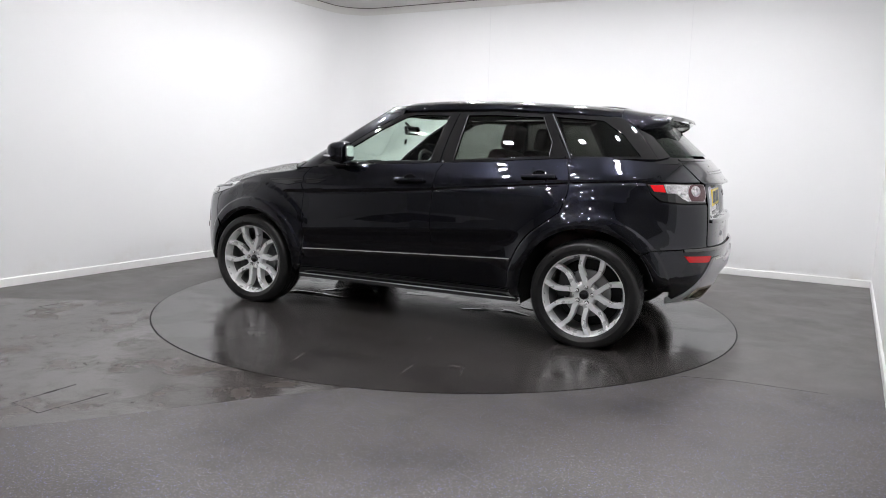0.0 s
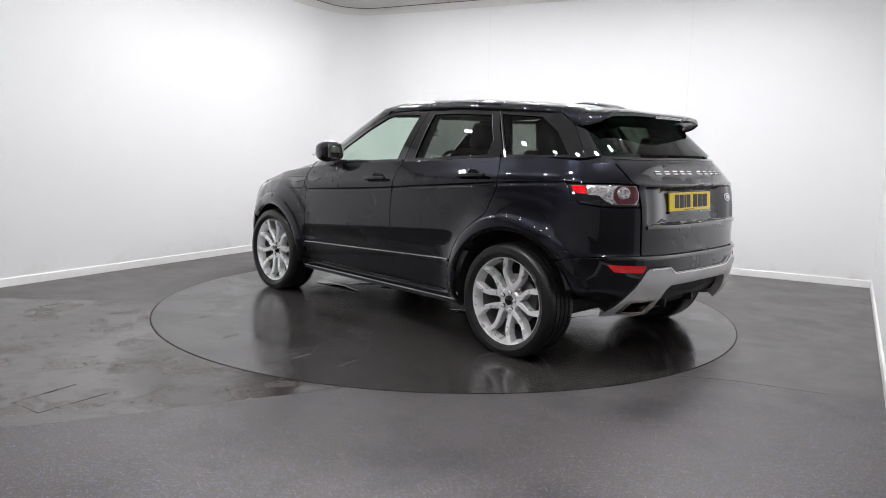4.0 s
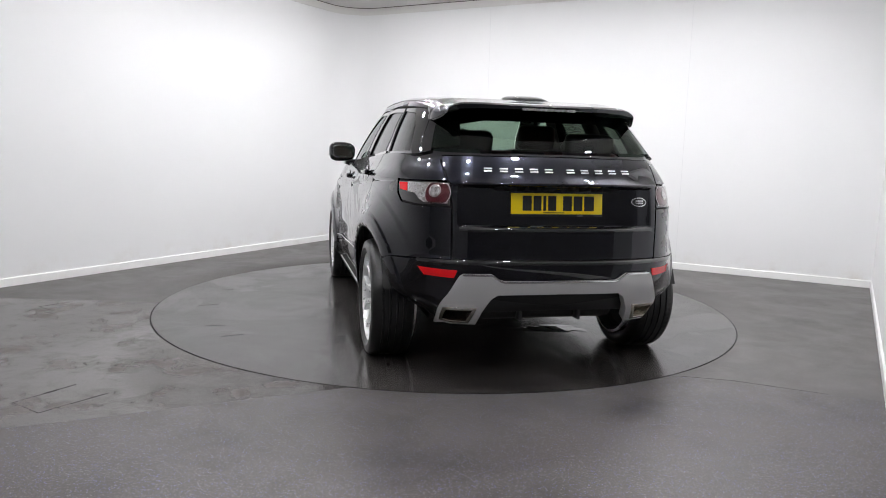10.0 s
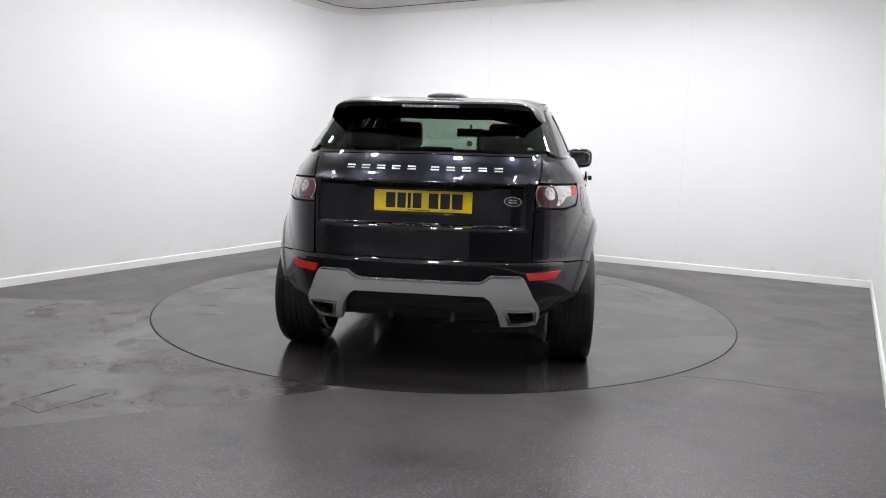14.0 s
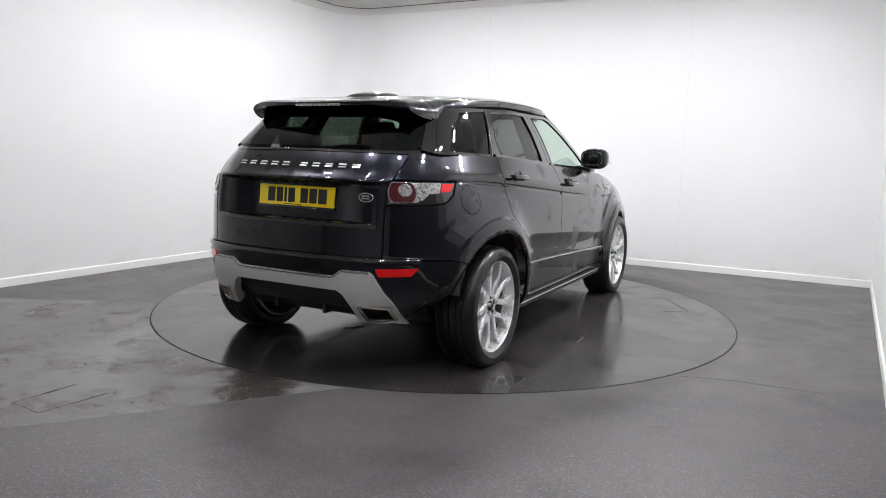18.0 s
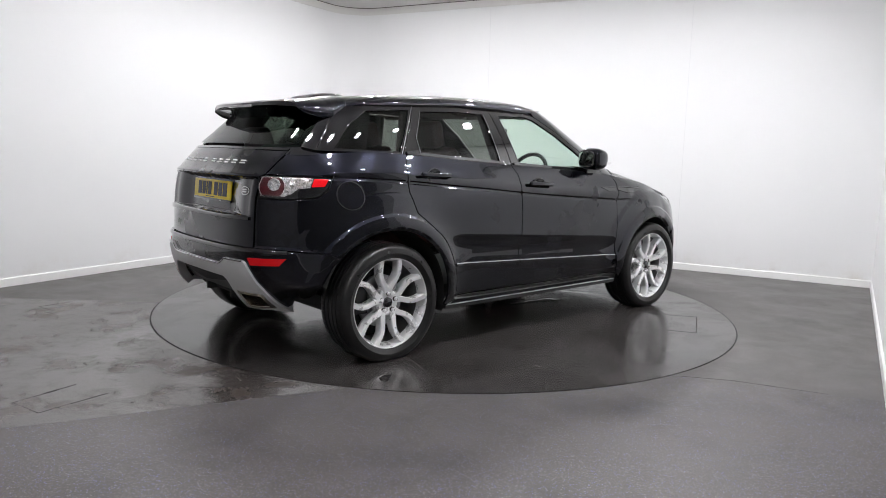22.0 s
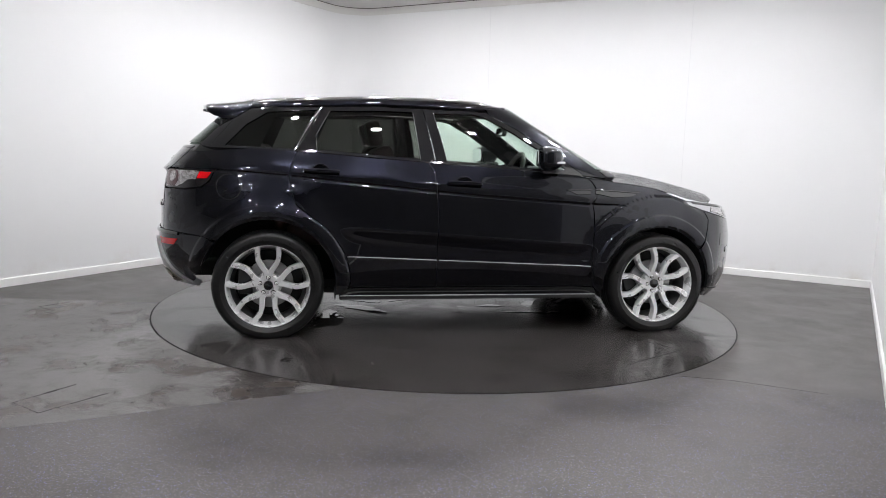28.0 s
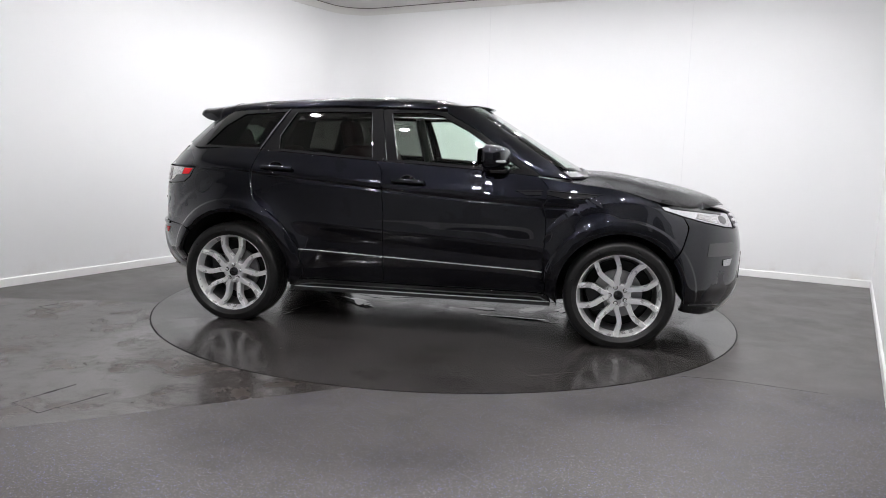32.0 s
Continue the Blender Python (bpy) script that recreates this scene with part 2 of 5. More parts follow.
def prism(outline, depth, axis_m, bevel=0.0):
    """A flat outline (a, b), thickened by depth, then placed by axis_m."""
    bm = bmesh.new()
    low = [bm.verts.new((a, b, 0)) for a, b in outline]
    f = bm.faces.new(low)
    r = bmesh.ops.extrude_face_region(bm, geom=[f])
    bmesh.ops.translate(bm, verts=[v for v in r["geom"] if isinstance(v, bmesh.types.BMVert)], vec=(0, 0, depth))
    if bevel:
        bmesh.ops.bevel(bm, geom=bm.edges[:], offset=bevel, segments=2, profile=0.6, affect="EDGES")
    bmesh.ops.transform(bm, matrix=axis_m, verts=bm.verts[:])
    return bm


def spline(*knots):
    """A smooth curve through (t, value) pairs that never overshoots."""
    t, v = np.array([k[0] for k in knots], float), np.array([k[1] for k in knots], float)
    h, d = np.diff(t), np.diff(v) / np.diff(t)
    s = np.zeros(len(t))
    s[0], s[-1] = d[0], d[-1]
    for i in range(1, len(t) - 1):
        if d[i - 1] * d[i] > 0:
            w1, w2 = 2 * h[i] + h[i - 1], h[i] + 2 * h[i - 1]
            s[i] = (w1 + w2) / (w1 / d[i - 1] + w2 / d[i])

    def f(x):
        x = np.clip(np.asarray(x, float), t[0], t[-1])
        i = np.clip(np.searchsorted(t, x) - 1, 0, len(t) - 2)
        u = (x - t[i]) / h[i]
        return (v[i] * (1 + 2 * u) * (1 - u) ** 2 + s[i] * h[i] * u * (1 - u) ** 2 + v[i + 1] * u * u * (3 - 2 * u) + s[i + 1] * h[i] * u * u * (u - 1))

    return f


def ease(a, b, x):
    u = np.clip((np.asarray(x, float) - a) / (b - a), 0, 1)
    return u * u * (3 - 2 * u)


# ---- the room: white studio with a turntable let into a dark vinyl floor ----
TABLE_R = 2.224
CEIL = 3.05
CORNER_BL, CORNER_BR = Vector((-1.334, 4.173)), Vector((4.215, 1.215))
NEAR_L, NEAR_R = Vector((-7.14, -5.91)), Vector((-0.325, -6.865))


def wall_run(name, pts, z0, z1, thick, mat, label, bevel=0.0):
    """A wall, skirting or moulding along a run of plan points; its room side is on the points, its back lies outward."""
    n = len(pts)
    bm = bmesh.new()
    rows = []
    for i, p in enumerate(pts):
        a, b = pts[max(i - 1, 0)], pts[min(i + 1, n - 1)]
        d = (b - a).normalized()
        out = Vector((-d.y, d.x))
        rows.append([bm.verts.new((q.x, q.y, z)) for q, z in ((p, z0), (p, z1 - bevel), (p + out * bevel, z1), (p + out * thick, z1), (p + out * thick, z0))])
    for a, b in zip(rows, rows[1:]):
        for i in range(5):
            j = (i + 1) % 5
            bm.faces.new((a[i], a[j], b[j], b[i]))
    bm.faces.new(rows[0])
    bm.faces.new(rows[-1])
    if not bevel:
        bmesh.ops.remove_doubles(bm, verts=bm.verts[:], dist=1e-5)
    return tagged(part(name, bm, mat, None, angle=30), label, kind="structure")


def rounded(corner, before, after, radius, steps=14):
    a, b = (before - corner).normalized(), (after - corner).normalized()
    half = a.angle(b) / 2
    cut = radius / math.tan(half)
    centre = corner + (a + b).normalized() * (radius / math.sin(half))
    p, q = corner + a * cut - centre, corner + b * cut - centre
    t0, t1 = math.atan2(p.y, p.x), math.atan2(q.y, q.x)
    d = (t1 - t0 + math.pi) % (2 * math.pi) - math.pi
    return [centre + radius * Vector((math.cos(t0 + d * k / steps), math.sin(t0 + d * k / steps))) for k in range(steps + 1)]


CURVE = rounded(CORNER_BL, NEAR_L, CORNER_BR, 0.45)
# out of sight the right and front walls are greyed to darken the car's reflections
MID_L, MID_R = NEAR_L.lerp(CORNER_BL, 0.56), CORNER_BR.lerp(NEAR_R, 0.46)
FAR_L, FAR_R = NEAR_L.lerp(CORNER_BL, 0.42), CORNER_BR.lerp(NEAR_R, 0.50)
GREYED_RUNS = ("right_turn", "right_end", "front")
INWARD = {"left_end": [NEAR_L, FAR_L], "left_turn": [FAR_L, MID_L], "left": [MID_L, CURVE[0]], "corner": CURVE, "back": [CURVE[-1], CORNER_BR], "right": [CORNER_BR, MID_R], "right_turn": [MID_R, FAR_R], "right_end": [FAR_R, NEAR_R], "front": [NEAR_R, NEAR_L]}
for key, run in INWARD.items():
    dark = key in GREYED_RUNS
    wall_run("wall_" + key, run, -0.1, CEIL + 0.1, 0.15, (UNSEEN_GREY if key == "right_end" else UNSEEN_PALE_GREY) if dark else WALL, "unseen studio wall greyed to darken reflections on the car" if dark else "plain white painted studio wall with faint scuffs")


def offset_run(run, d):
    res = []
    for i, p in enumerate(run):
        a, b = run[max(i - 1, 0)], run[min(i + 1, len(run) - 1)]
        t = (b - a).normalized()
        res.append(p + Vector((t.y, -t.x)) * d)
    return res


for key, run in INWARD.items():
    wall_run("baseboard", offset_run(run, 0.014), 0.0, 0.074, 0.013, SKIRT, "white glossy skirting board along the studio wall", 0.008)
    wall_run("trim", offset_run(run, 0.010), 2.958, CEIL + 0.01, 0.009, CEILING, "shallow white moulding under the studio ceiling", 0.003)

# fine vertical joints between the wall boards
along = (CORNER_BR - CURVE[-1]).normalized()
for x in (0.478, 2.555):
    p = CURVE[-1] + along * ((x - CURVE[-1].x) / along.x)
    n2 = Vector((along.y, -along.x))
    c = p + n2 * 0.0005
    wall_run("trim", [c - along * 0.0012 + n2 * 0.0008, c + along * 0.0012 + n2 * 0.0008], 0.08, 2.955, 0.0012, material("joint_filler", (0.62, 0.62, 0.63), 0.6), "fine filled joint between white wall boards")

# ceiling slab with a thin dark shadow gap along the walls
OUTER = [NEAR_L, *CURVE, CORNER_BR, NEAR_R]


def slab(name, pts, z0, z1, mat, label):
    bm = bmesh.new()
    f = bm.faces.new([bm.verts.new((p.x, p.y, z0)) for p in pts])
    r = bmesh.ops.extrude_face_region(bm, geom=[f])
    bmesh.ops.translate(bm, verts=[v for v in r["geom"] if isinstance(v, bmesh.types.BMVert)], vec=(0, 0, z1 - z0))
    return tagged(part(name, bm, mat, None, smooth=False), label, kind="structure")


slab("ceiling", OUTER, CEIL, CEIL + 0.09, CEILING, "off-white painted studio ceiling")
for key, run in INWARD.items():
    wall_run("trim", offset_run(run, 0.020), CEIL - 0.007, CEIL - 0.0005, 0.0095, material("shadow_gap", (0.12, 0.11, 0.10), 0.8), "thin dark shadow gap along the ceiling edge")


def ray_to_edge(a):
    """Where a plan ray from the turntable's centre meets the room's outline."""
    d, best = Vector((math.cos(a), math.sin(a))), None
    for p, q in zip(OUTER, OUTER[1:] + OUTER[:1]):
        e = q - p
        den = d.x * e.y - d.y * e.x
        if abs(den) < 1e-9:
            continue
        t = (p.x * e.y - p.y * e.x) / den
        u = (p.x * d.y - p.y * d.x) / den
        if t > 0 and -1e-6 <= u <= 1 + 1e-6 and (best is None or t < best):
            best = t
    return d * (best - 0.0)


def build_floor():
    seg = 240
    hole = TABLE_R + 0.009
    corners = [math.atan2(p.y, p.x) for p in OUTER]
    angles = sorted([2 * math.pi * k / seg - math.pi for k in range(seg)] + corners)
    bm = bmesh.new()
    rows = []
    for a in angles:
        d, far = Vector((math.cos(a), math.sin(a))), ray_to_edge(a)
        lip = [(d * hole, -0.03), (d * hole, -0.002), (d * (hole + 0.002), 0.0)]
        mid = d * (hole + 0.002) + (far - d * hole) * 0.3
        rows.append([bm.verts.new((p.x, p.y, z)) for p, z in (*lip, (mid, 0.0), (far, 0.0))])
    for i, a in enumerate(rows):
        b = rows[(i + 1) % len(rows)]
        for k in range(4):
            bm.faces.new((a[k], b[k], b[k + 1], a[k + 1]))
    fl = tagged(part("floor", bm, FLOOR, None, angle=50), "dark grey speckled safety vinyl floor, damp and worn in places", kind="structure")
    slab("ground", OUTER, -0.25, -0.04, CONCRETE, "concrete slab under the studio floor")
    return fl


FLOOR_OB = build_floor()


def seam(name, pts, width, z, mat, parent, label=""):
    """A narrow strip laid along a line of floor points."""
    bm = bmesh.new()
    rows = []
    pts = [Vector(p) for p in pts]
    for i, p in enumerate(pts):
        a, b = pts[max(i - 1, 0)], pts[min(i + 1, len(pts) - 1)]
        d = (b - a).normalized()
        o = Vector((-d.y, d.x)) * width / 2
        rows.append([bm.verts.new((q.x, q.y, zz)) for q, zz in ((p - o, z - 0.003), (p - o, z), (p + o, z), (p + o, z - 0.003))])
    for a, b in zip(rows, rows[1:]):
        for k in range(3):
            bm.faces.new((a[k], b[k], b[k + 1], a[k + 1]))
    return part(name, bm, mat, parent, label, smooth=False)


SCRATCH = material("scuffed_vinyl", (0.022, 0.020, 0.019), 0.45)
SEAM = material("floor_seam", (0.016, 0.015, 0.015), 0.75)
seam("floor_seam", [(1.35, -1.83), (1.62, -1.885), (2.05, -2.075)], 0.002, 0.0008, SEAM, FLOOR_OB)


def floor_hatch(label, *cuts):
    """A cover cut into the floor: its outline shows as fine cuts of uneven width."""
    root = new("floor_hatch")
    root.parent = FLOOR_OB
    root["label"] = label
    for p, q, width in cuts:
        seam("gap", [p, q], width, 0.0009, SEAM, root)
    return root


floor_hatch("square access cover cut into the dark vinyl floor", ((-2.022, -2.531), (-1.834, -2.649), 0.0016), ((-1.834, -2.649), (-1.651, -2.359), 0.0022), ((-2.022, -2.531), (-1.867, -2.247), 0.0016), ((-1.945, -2.392), (-1.915, -2.337), 0.011))
floor_hatch("small access cover cut into the dark vinyl floor", ((-2.999, -0.569), (-2.873, -0.383), 0.005), ((-2.999, -0.569), (-2.821, -0.688), 0.0020))


def build_turntable():
    root = tagged(new("turntable"), "round motor turntable covered in damp dark vinyl", "turntable")
    prof = [(0.0, 0.0), (0.6, 0.0), (1.2, 0.0), (1.8, 0.0), (2.1, 0.0), (TABLE_R - 0.001, 0.0), (TABLE_R - 0.001, -0.035), (0.0, -0.035)]
    part("deck", lathe(prof, 192, "z"), DISC, root, angle=30)
    ring = [(TABLE_R - 0.0005, -0.004), (TABLE_R + 0.0085, -0.004), (TABLE_R + 0.0085, -0.030), (TABLE_R - 0.0005, -0.030)]
    part("rubber_gap_seal", lathe(ring, 192, "z"), JOINT, root, "black rubber seal round the turntable", angle=30)
    h = [(1.285, -1.52), (0.815, -1.785), (0.705, -1.605), (1.150, -1.330)]
    hatch = new("deck_hatch")
    hatch.parent = root
    seam("gap", h[:2], 0.007, 0.001, SEAM, hatch)
    seam("gap", h[1:3], 0.005, 0.001, SEAM, hatch)
    seam("gap", [h[0], h[3]], 0.003, 0.001, SEAM, hatch)
    for p, q, w in (((0.668, 1.786), (0.678, 1.693), 0.012), ((0.056, 1.92), (0.091, 1.783), 0.008), ((-0.60, 1.822), (-0.59, 1.675), 0.009), ((-0.894, 1.684), (-0.854, 1.549), 0.009), ((-0.717, -1.627), (-0.715, -1.670), 0.008), ((-0.419, 1.111), (-0.396, 1.051), 0.006)):
        seam("scratch", [p, ((p[0] + q[0]) / 2 + 0.004, (p[1] + q[1]) / 2), q], w, 0.0006, SCRATCH, root, "dull dark scuff in the deck cover")
    return root


TABLE = build_turntable()


def puddle(x, y, a, b, turn, seed):
    """A thin film of standing water with a ragged outline, lying on the deck."""
    rnd = random.Random(seed)
    ph = [rnd.uniform(0, 6.28) for _ in range(5)]
    bm = bmesh.new()
    rows = []
    for shrink, z in ((1.0, 0.0002), (0.93, 0.0011), (0.55, 0.0014)):
        row = []
        for k in range(48):
            w = 2 * math.pi * k / 48
            r = shrink * (1 + 0.22 * math.sin(2 * w + ph[0]) + 0.16 * math.sin(3 * w + ph[1]) + 0.10 * math.sin(5 * w + ph[2]) + 0.07 * math.sin(9 * w + ph[3]) + 0.04 * math.sin(14 * w + ph[4]))
            row.append(bm.verts.new((a * r * math.cos(w), b * r * math.sin(w), z)))
        rows.append(row)
    for p, q in zip(rows, rows[1:]):
        for k in range(48):
            bm.faces.new((p[k], p[(k + 1) % 48], q[(k + 1) % 48], q[k]))
    bm.faces.new(rows[-1])
    part("puddle", bm, PUDDLE, TABLE, "thin puddle of clear water", m=pose(x, y, 0, 0, 0, turn))


for k, spot in enumerate(((-0.68, -0.21, 0.22, 0.085, -35), (-0.35, 0.12, 0.11, 0.06, 40), (0.66, -0.41, 0.23, 0.055, -8), (1.08, 0.29, 0.27, 0.07, -4), (-0.95, -0.55, 0.26, 0.10, 72), (1.0, 0.02, 0.13, 0.07, 60), (0.35, -0.16, 0.10, 0.05, 10), (-0.62, 0.06, 0.12, 0.06, -30))):
    puddle(*spot, 11 + k)


# ---- ceiling lamps: a ring of square flood lamps above the turntable, and added fill lamps ----
def flood_lamp():
    root = tagged(new("ceiling_flood_lamp"), "square white ceiling flood lamp, lit; in the ring and added as fill", "ceiling lamp", "ring of studio ceiling lamps")
    for x0, x1, y0, y1 in ((-0.060, 0.060, -0.060, -0.045), (-0.060, 0.060, 0.045, 0.060), (-0.060, -0.045, -0.045, 0.045), (0.045, 0.060, -0.045, 0.045)):
        part("frame", box(x0, x1, y0, y1, -0.022, 0.0), CEILING, root)
    part("diffuser", box(-0.045, 0.045, -0.045, 0.045, -0.029, -0.004, 0.005), LAMP, root, "glowing white diffuser")
    return root


def hang_lamps():
    first = flood_lamp()
    spots = []
    for k in range(14):
        a = radians(-41 + 360 * k / 14)
        r = 2.15 if math.sin(a) < 0.2 else 1.40 if math.cos(a) > -0.3 else 1.85
        spots.append((r * math.cos(a), r * math.sin(a), math.degrees(a)))
    # unseen lamps outside the ring, added to lift walls, near floor and car side
    spots += [(-0.80, 2.35, 60), (0.95, -3.55, 60), (-0.75, -4.55, 60), (-2.05, -3.85, 60), (-2.6, -5.2, 60), (-0.55, -3.30, 60), (2.20, -0.60, 60), (2.05, 0.25, 60)]
    first.matrix_basis = pose(spots[0][0], spots[0][1], CEIL, 0, 0, spots[0][2])
    for x, y, a in spots[1:]:
        copy_thing(first, pose(x, y, CEIL, 0, 0, a))


hang_lamps()


# ---- the car: a black five-door compact SUV. x points to its nose, y to its left, z up; the origin lies between the axles on the deck ----
AXLE, HUB_Z = 1.327, 0.339
ARCH_R = {1: 0.398, -1: 0.428}
BELT = spline((-1.95, 1.216), (-1.38, 1.212), (-1.15, 1.202), (-0.59, 1.166), (0.06, 1.130), (0.41, 1.110), (0.74, 1.083), (1.0, 1.058))
WAIST = spline((-1.90, 1.072), (-1.58, 1.062), (-1.24, 1.042), (-0.88, 1.012), (-0.52, 0.982), (-0.15, 0.950), (0.24, 0.922), (0.63, 0.898), (0.84, 0.886), (1.10, 0.884))
STRIP = spline((-0.90, 0.528), (0.84, 0.460))


CREASE = spline((-0.90, 0.718), (0.90, 0.603))


def shifted(f, d):
    return lambda z: f(z) + d


class Ring:
    """A closed body surface: at each height a rounded plan outline, wider or longer by its curves. Places on it are (run, z)."""

    def __init__(self, half, rear, front, n_front, n_rear, bow, xc, shape=None):
        self.half, self.rear, self.front = half, rear, front
        self.nf, self.nr, self.bow, self.xc, self.shape = n_front, n_rear, bow, xc, shape
        psi = np.linspace(0, math.pi, 1601)
        p = self.outline(psi, 2.1, 2.1, 0.9)
        d = np.hypot(np.diff(p[0]), np.diff(p[1]))
        self.psi, self.run = psi, np.concatenate([[0], np.cumsum(d)])

    def outline(self, psi, lf, lr, w):
        a, b = np.cos(psi), np.abs(np.sin(psi))
        n = np.where(a > 0, self.nf, self.nr)
        k = (np.abs(a) ** n + b ** n) ** (1 / n)
        x = np.where(a > 0, lf, lr) * a / k
        y = w * b / k
        return x * np.where(a > 0, 1, 1 - self.bow * (b / k) ** 2), y

    def raw(self, run, z):
        psi = np.interp(run, self.run, self.psi)
        x, y = self.outline(psi, self.front(z) - self.xc, self.rear(z) + self.xc, self.half(z))
        p = np.stack([x + self.xc, y, z + 0 * x], -1)
        return self.shape(p) if self.shape else p

    def at(self, run, z, offset=0.0):
        """Places and outward normals."""
        run, z = np.asarray(run, float), np.asarray(z, float)
        e = 0.002
        hi, lo = np.clip(run + e, 0, self.run[-1]), np.clip(run - e, 0, self.run[-1])
        n = np.cross(self.raw(hi, z) - self.raw(lo, z), self.raw(run, z + e) - self.raw(run, z - e))
        n = n / (np.linalg.norm(n, axis=-1, keepdims=True) + 1e-12)
        p = self.raw(run, z)
        ends = (run <= 1e-6) | (run >= self.run[-1] - 1e-6)
        n[..., 1] = np.where(ends, 0, n[..., 1])
        flip = np.sign((n[..., 0] * (p[..., 0] - self.xc) + n[..., 1] * p[..., 1]))[..., None]
        n = n * np.where(flip == 0, 1, flip)
        return p + n * offset, n

    def X(self, x, z):
        """The place on the side with this x and z."""
        k = (x - self.xc) / (self.front(z) - self.xc if x > self.xc else self.rear(z) + self.xc)
        k = float(np.clip(k, -0.9999, 0.9999))
        n = self.nf if k > 0 else self.nr
        for _ in range(6):
            y = max(1 - abs(k) ** n, 1e-9) ** (1 / n)
            if k < 0:
                k2 = float(np.clip((x - self.xc) / (self.rear(z) + self.xc) / (1 - self.bow * y * y), -0.9999, 0.9999))
                k = 0.5 * k + 0.5 * k2
        y = max(1 - abs(k) ** n, 1e-9) ** (1 / n)
        return (float(np.interp(math.atan2(y, k), self.psi, self.run)), float(z))

    def Y(self, y, z, end):
        """The place on the tail (end -1) or the nose (end 1) with this y and z."""
        q = min(abs(y) / float(self.half(z)), 0.9999)
        n = self.nf if end > 0 else self.nr
        k = end * (1 - q ** n) ** (1 / n)
        return (float(np.interp(math.atan2(q, k), self.psi, self.run)), float(z))

    def side_y(self, x, z):
        return float(self.raw(*[np.array([v]) for v in self.X(x, z)])[0, 1])


def body_shape(p):
    """Wheel-arch flares, haunches, the waist groove and the recess round the plate, on the plain lower body."""
    x, y, z = p[..., 0], p[..., 1].copy(), p[..., 2]
    side = ease(0.35, 0.75, y)
    add = 0
    for s in (1, -1):
        r0 = ARCH_R[s]
        r = np.hypot(x - s * AXLE, z - HUB_Z)
        flare = (0.054 if s > 0 else 0.051) * np.exp(-(np.clip(r - r0, 0, None) / (0.125 + 0.06 * ease(AXLE, AXLE + 0.3, x))) ** 2)
        lip = 0.008 * (1 - ease(r0 + 0.080, r0 + 0.098, r))
        roll = -0.012 * (1 - ease(r0, r0 + 0.03, r))
        haunch = (0.013 if s > 0 else 0.004) * (1 - ease(r0 + 0.198, r0 + 0.232, r)) * ease(0.60, 0.78, z) * (1 - ease(s * AXLE + 0.22, s * AXLE + 0.40, x))
        add = add + (flare + lip + roll + haunch) * ease(0.18, 0.34, z)
    add = add + 0.040 * ease(1.50, 1.74, x) * (1 - ease(1.84, 2.08, x)) * (1 - ease(0.80, 0.95, z))
    zw = WAIST(x)
    along = ease(-1.745, -1.65, x) * (1 - ease(0.98, 1.10, x))
    groove = -0.007 * np.exp(-((z - zw) / 0.007) ** 2) * along
    shoulder = 0.010 * np.exp(-((z - zw - 0.045) / 0.035) ** 2) * along
    # a sloping crease along the doors, tucked in below it
    zc = CREASE(x)
    doors = ease(-0.98, -0.80, x) * (1 - ease(0.80, 0.94, x))
    crease = (0.003 * np.exp(-((z - zc - 0.004) / 0.030) ** 2) - 0.017 * ease(zc + 0.030, zc - 0.100, z)) * doors
    y = y + (add + groove + shoulder + crease) * side
    tuck = ease(0.49, 0.27, z) * ease(-1.56, -1.76, x)
    y = y - 0.80 * tuck * np.clip(y - 0.56, 0, None)
    tail = ease(-1.9, -2.0, x)
    hollow = tail * (0.018 * (1 - ease(0.50, 0.560, np.abs(p[..., 1]))) + 0.062 * (1 - ease(0.25, 0.52, np.abs(p[..., 1])))) * ease(0.832, 0.850, z) * (1 - ease(1.040, 1.062, z))
    lip = 0.016 * tail * np.exp(-((z - 1.068) / 0.016) ** 2)
    return np.stack([x + hollow - lip, y, z], -1)


BODY = Ring(
    spline((0.14, 0.80), (0.24, 0.870), (0.32, 0.893), (0.46, 0.911), (0.54, 0.917), (0.62, 0.9205), (0.70, 0.9220), (0.80, 0.9228), (0.90, 0.9225), (0.94, 0.9205), (1.0, 0.909), (1.06, 0.894), (1.12, 0.868), (1.2, 0.826), (1.3, 0.76)),
    shifted(spline((0.14, 1.80), (0.24, 1.92), (0.32, 2.015), (0.42, 2.080), (0.56, 2.115), (0.655, 2.122), (0.675, 2.104), (0.83, 2.098), (1.05, 2.072), (1.10, 2.045), (1.16, 2.000), (1.23, 1.935), (1.3, 1.85)), -0.012),
    shifted(spline((0.12, 1.98), (0.20, 2.08), (0.30, 2.155), (0.42, 2.188), (0.60, 2.192), (0.72, 2.176), (0.80, 2.150), (0.88, 2.095), (0.93, 2.03), (1.0, 1.86), (1.06, 1.64), (1.12, 1.35)), -0.016),
    3.7, 5.0, 0.04, 0.0, body_shape)
CABIN = Ring(
    spline((1.0, 0.838), (1.1, 0.818), (1.2, 0.786), (1.3, 0.745), (1.4, 0.697), (1.5, 0.638), (1.58, 0.58)),
    shifted(spline((1.16, 1.985), (1.22, 1.925), (1.32, 1.815), (1.45, 1.675), (1.56, 1.555)), -0.008),
    spline((1.0, 1.258), (1.12, 1.048), (1.22, 0.868), (1.35, 0.648), (1.49, 0.42), (1.58, 0.27)),
    7.0, 5.6, 0.045, -0.55)


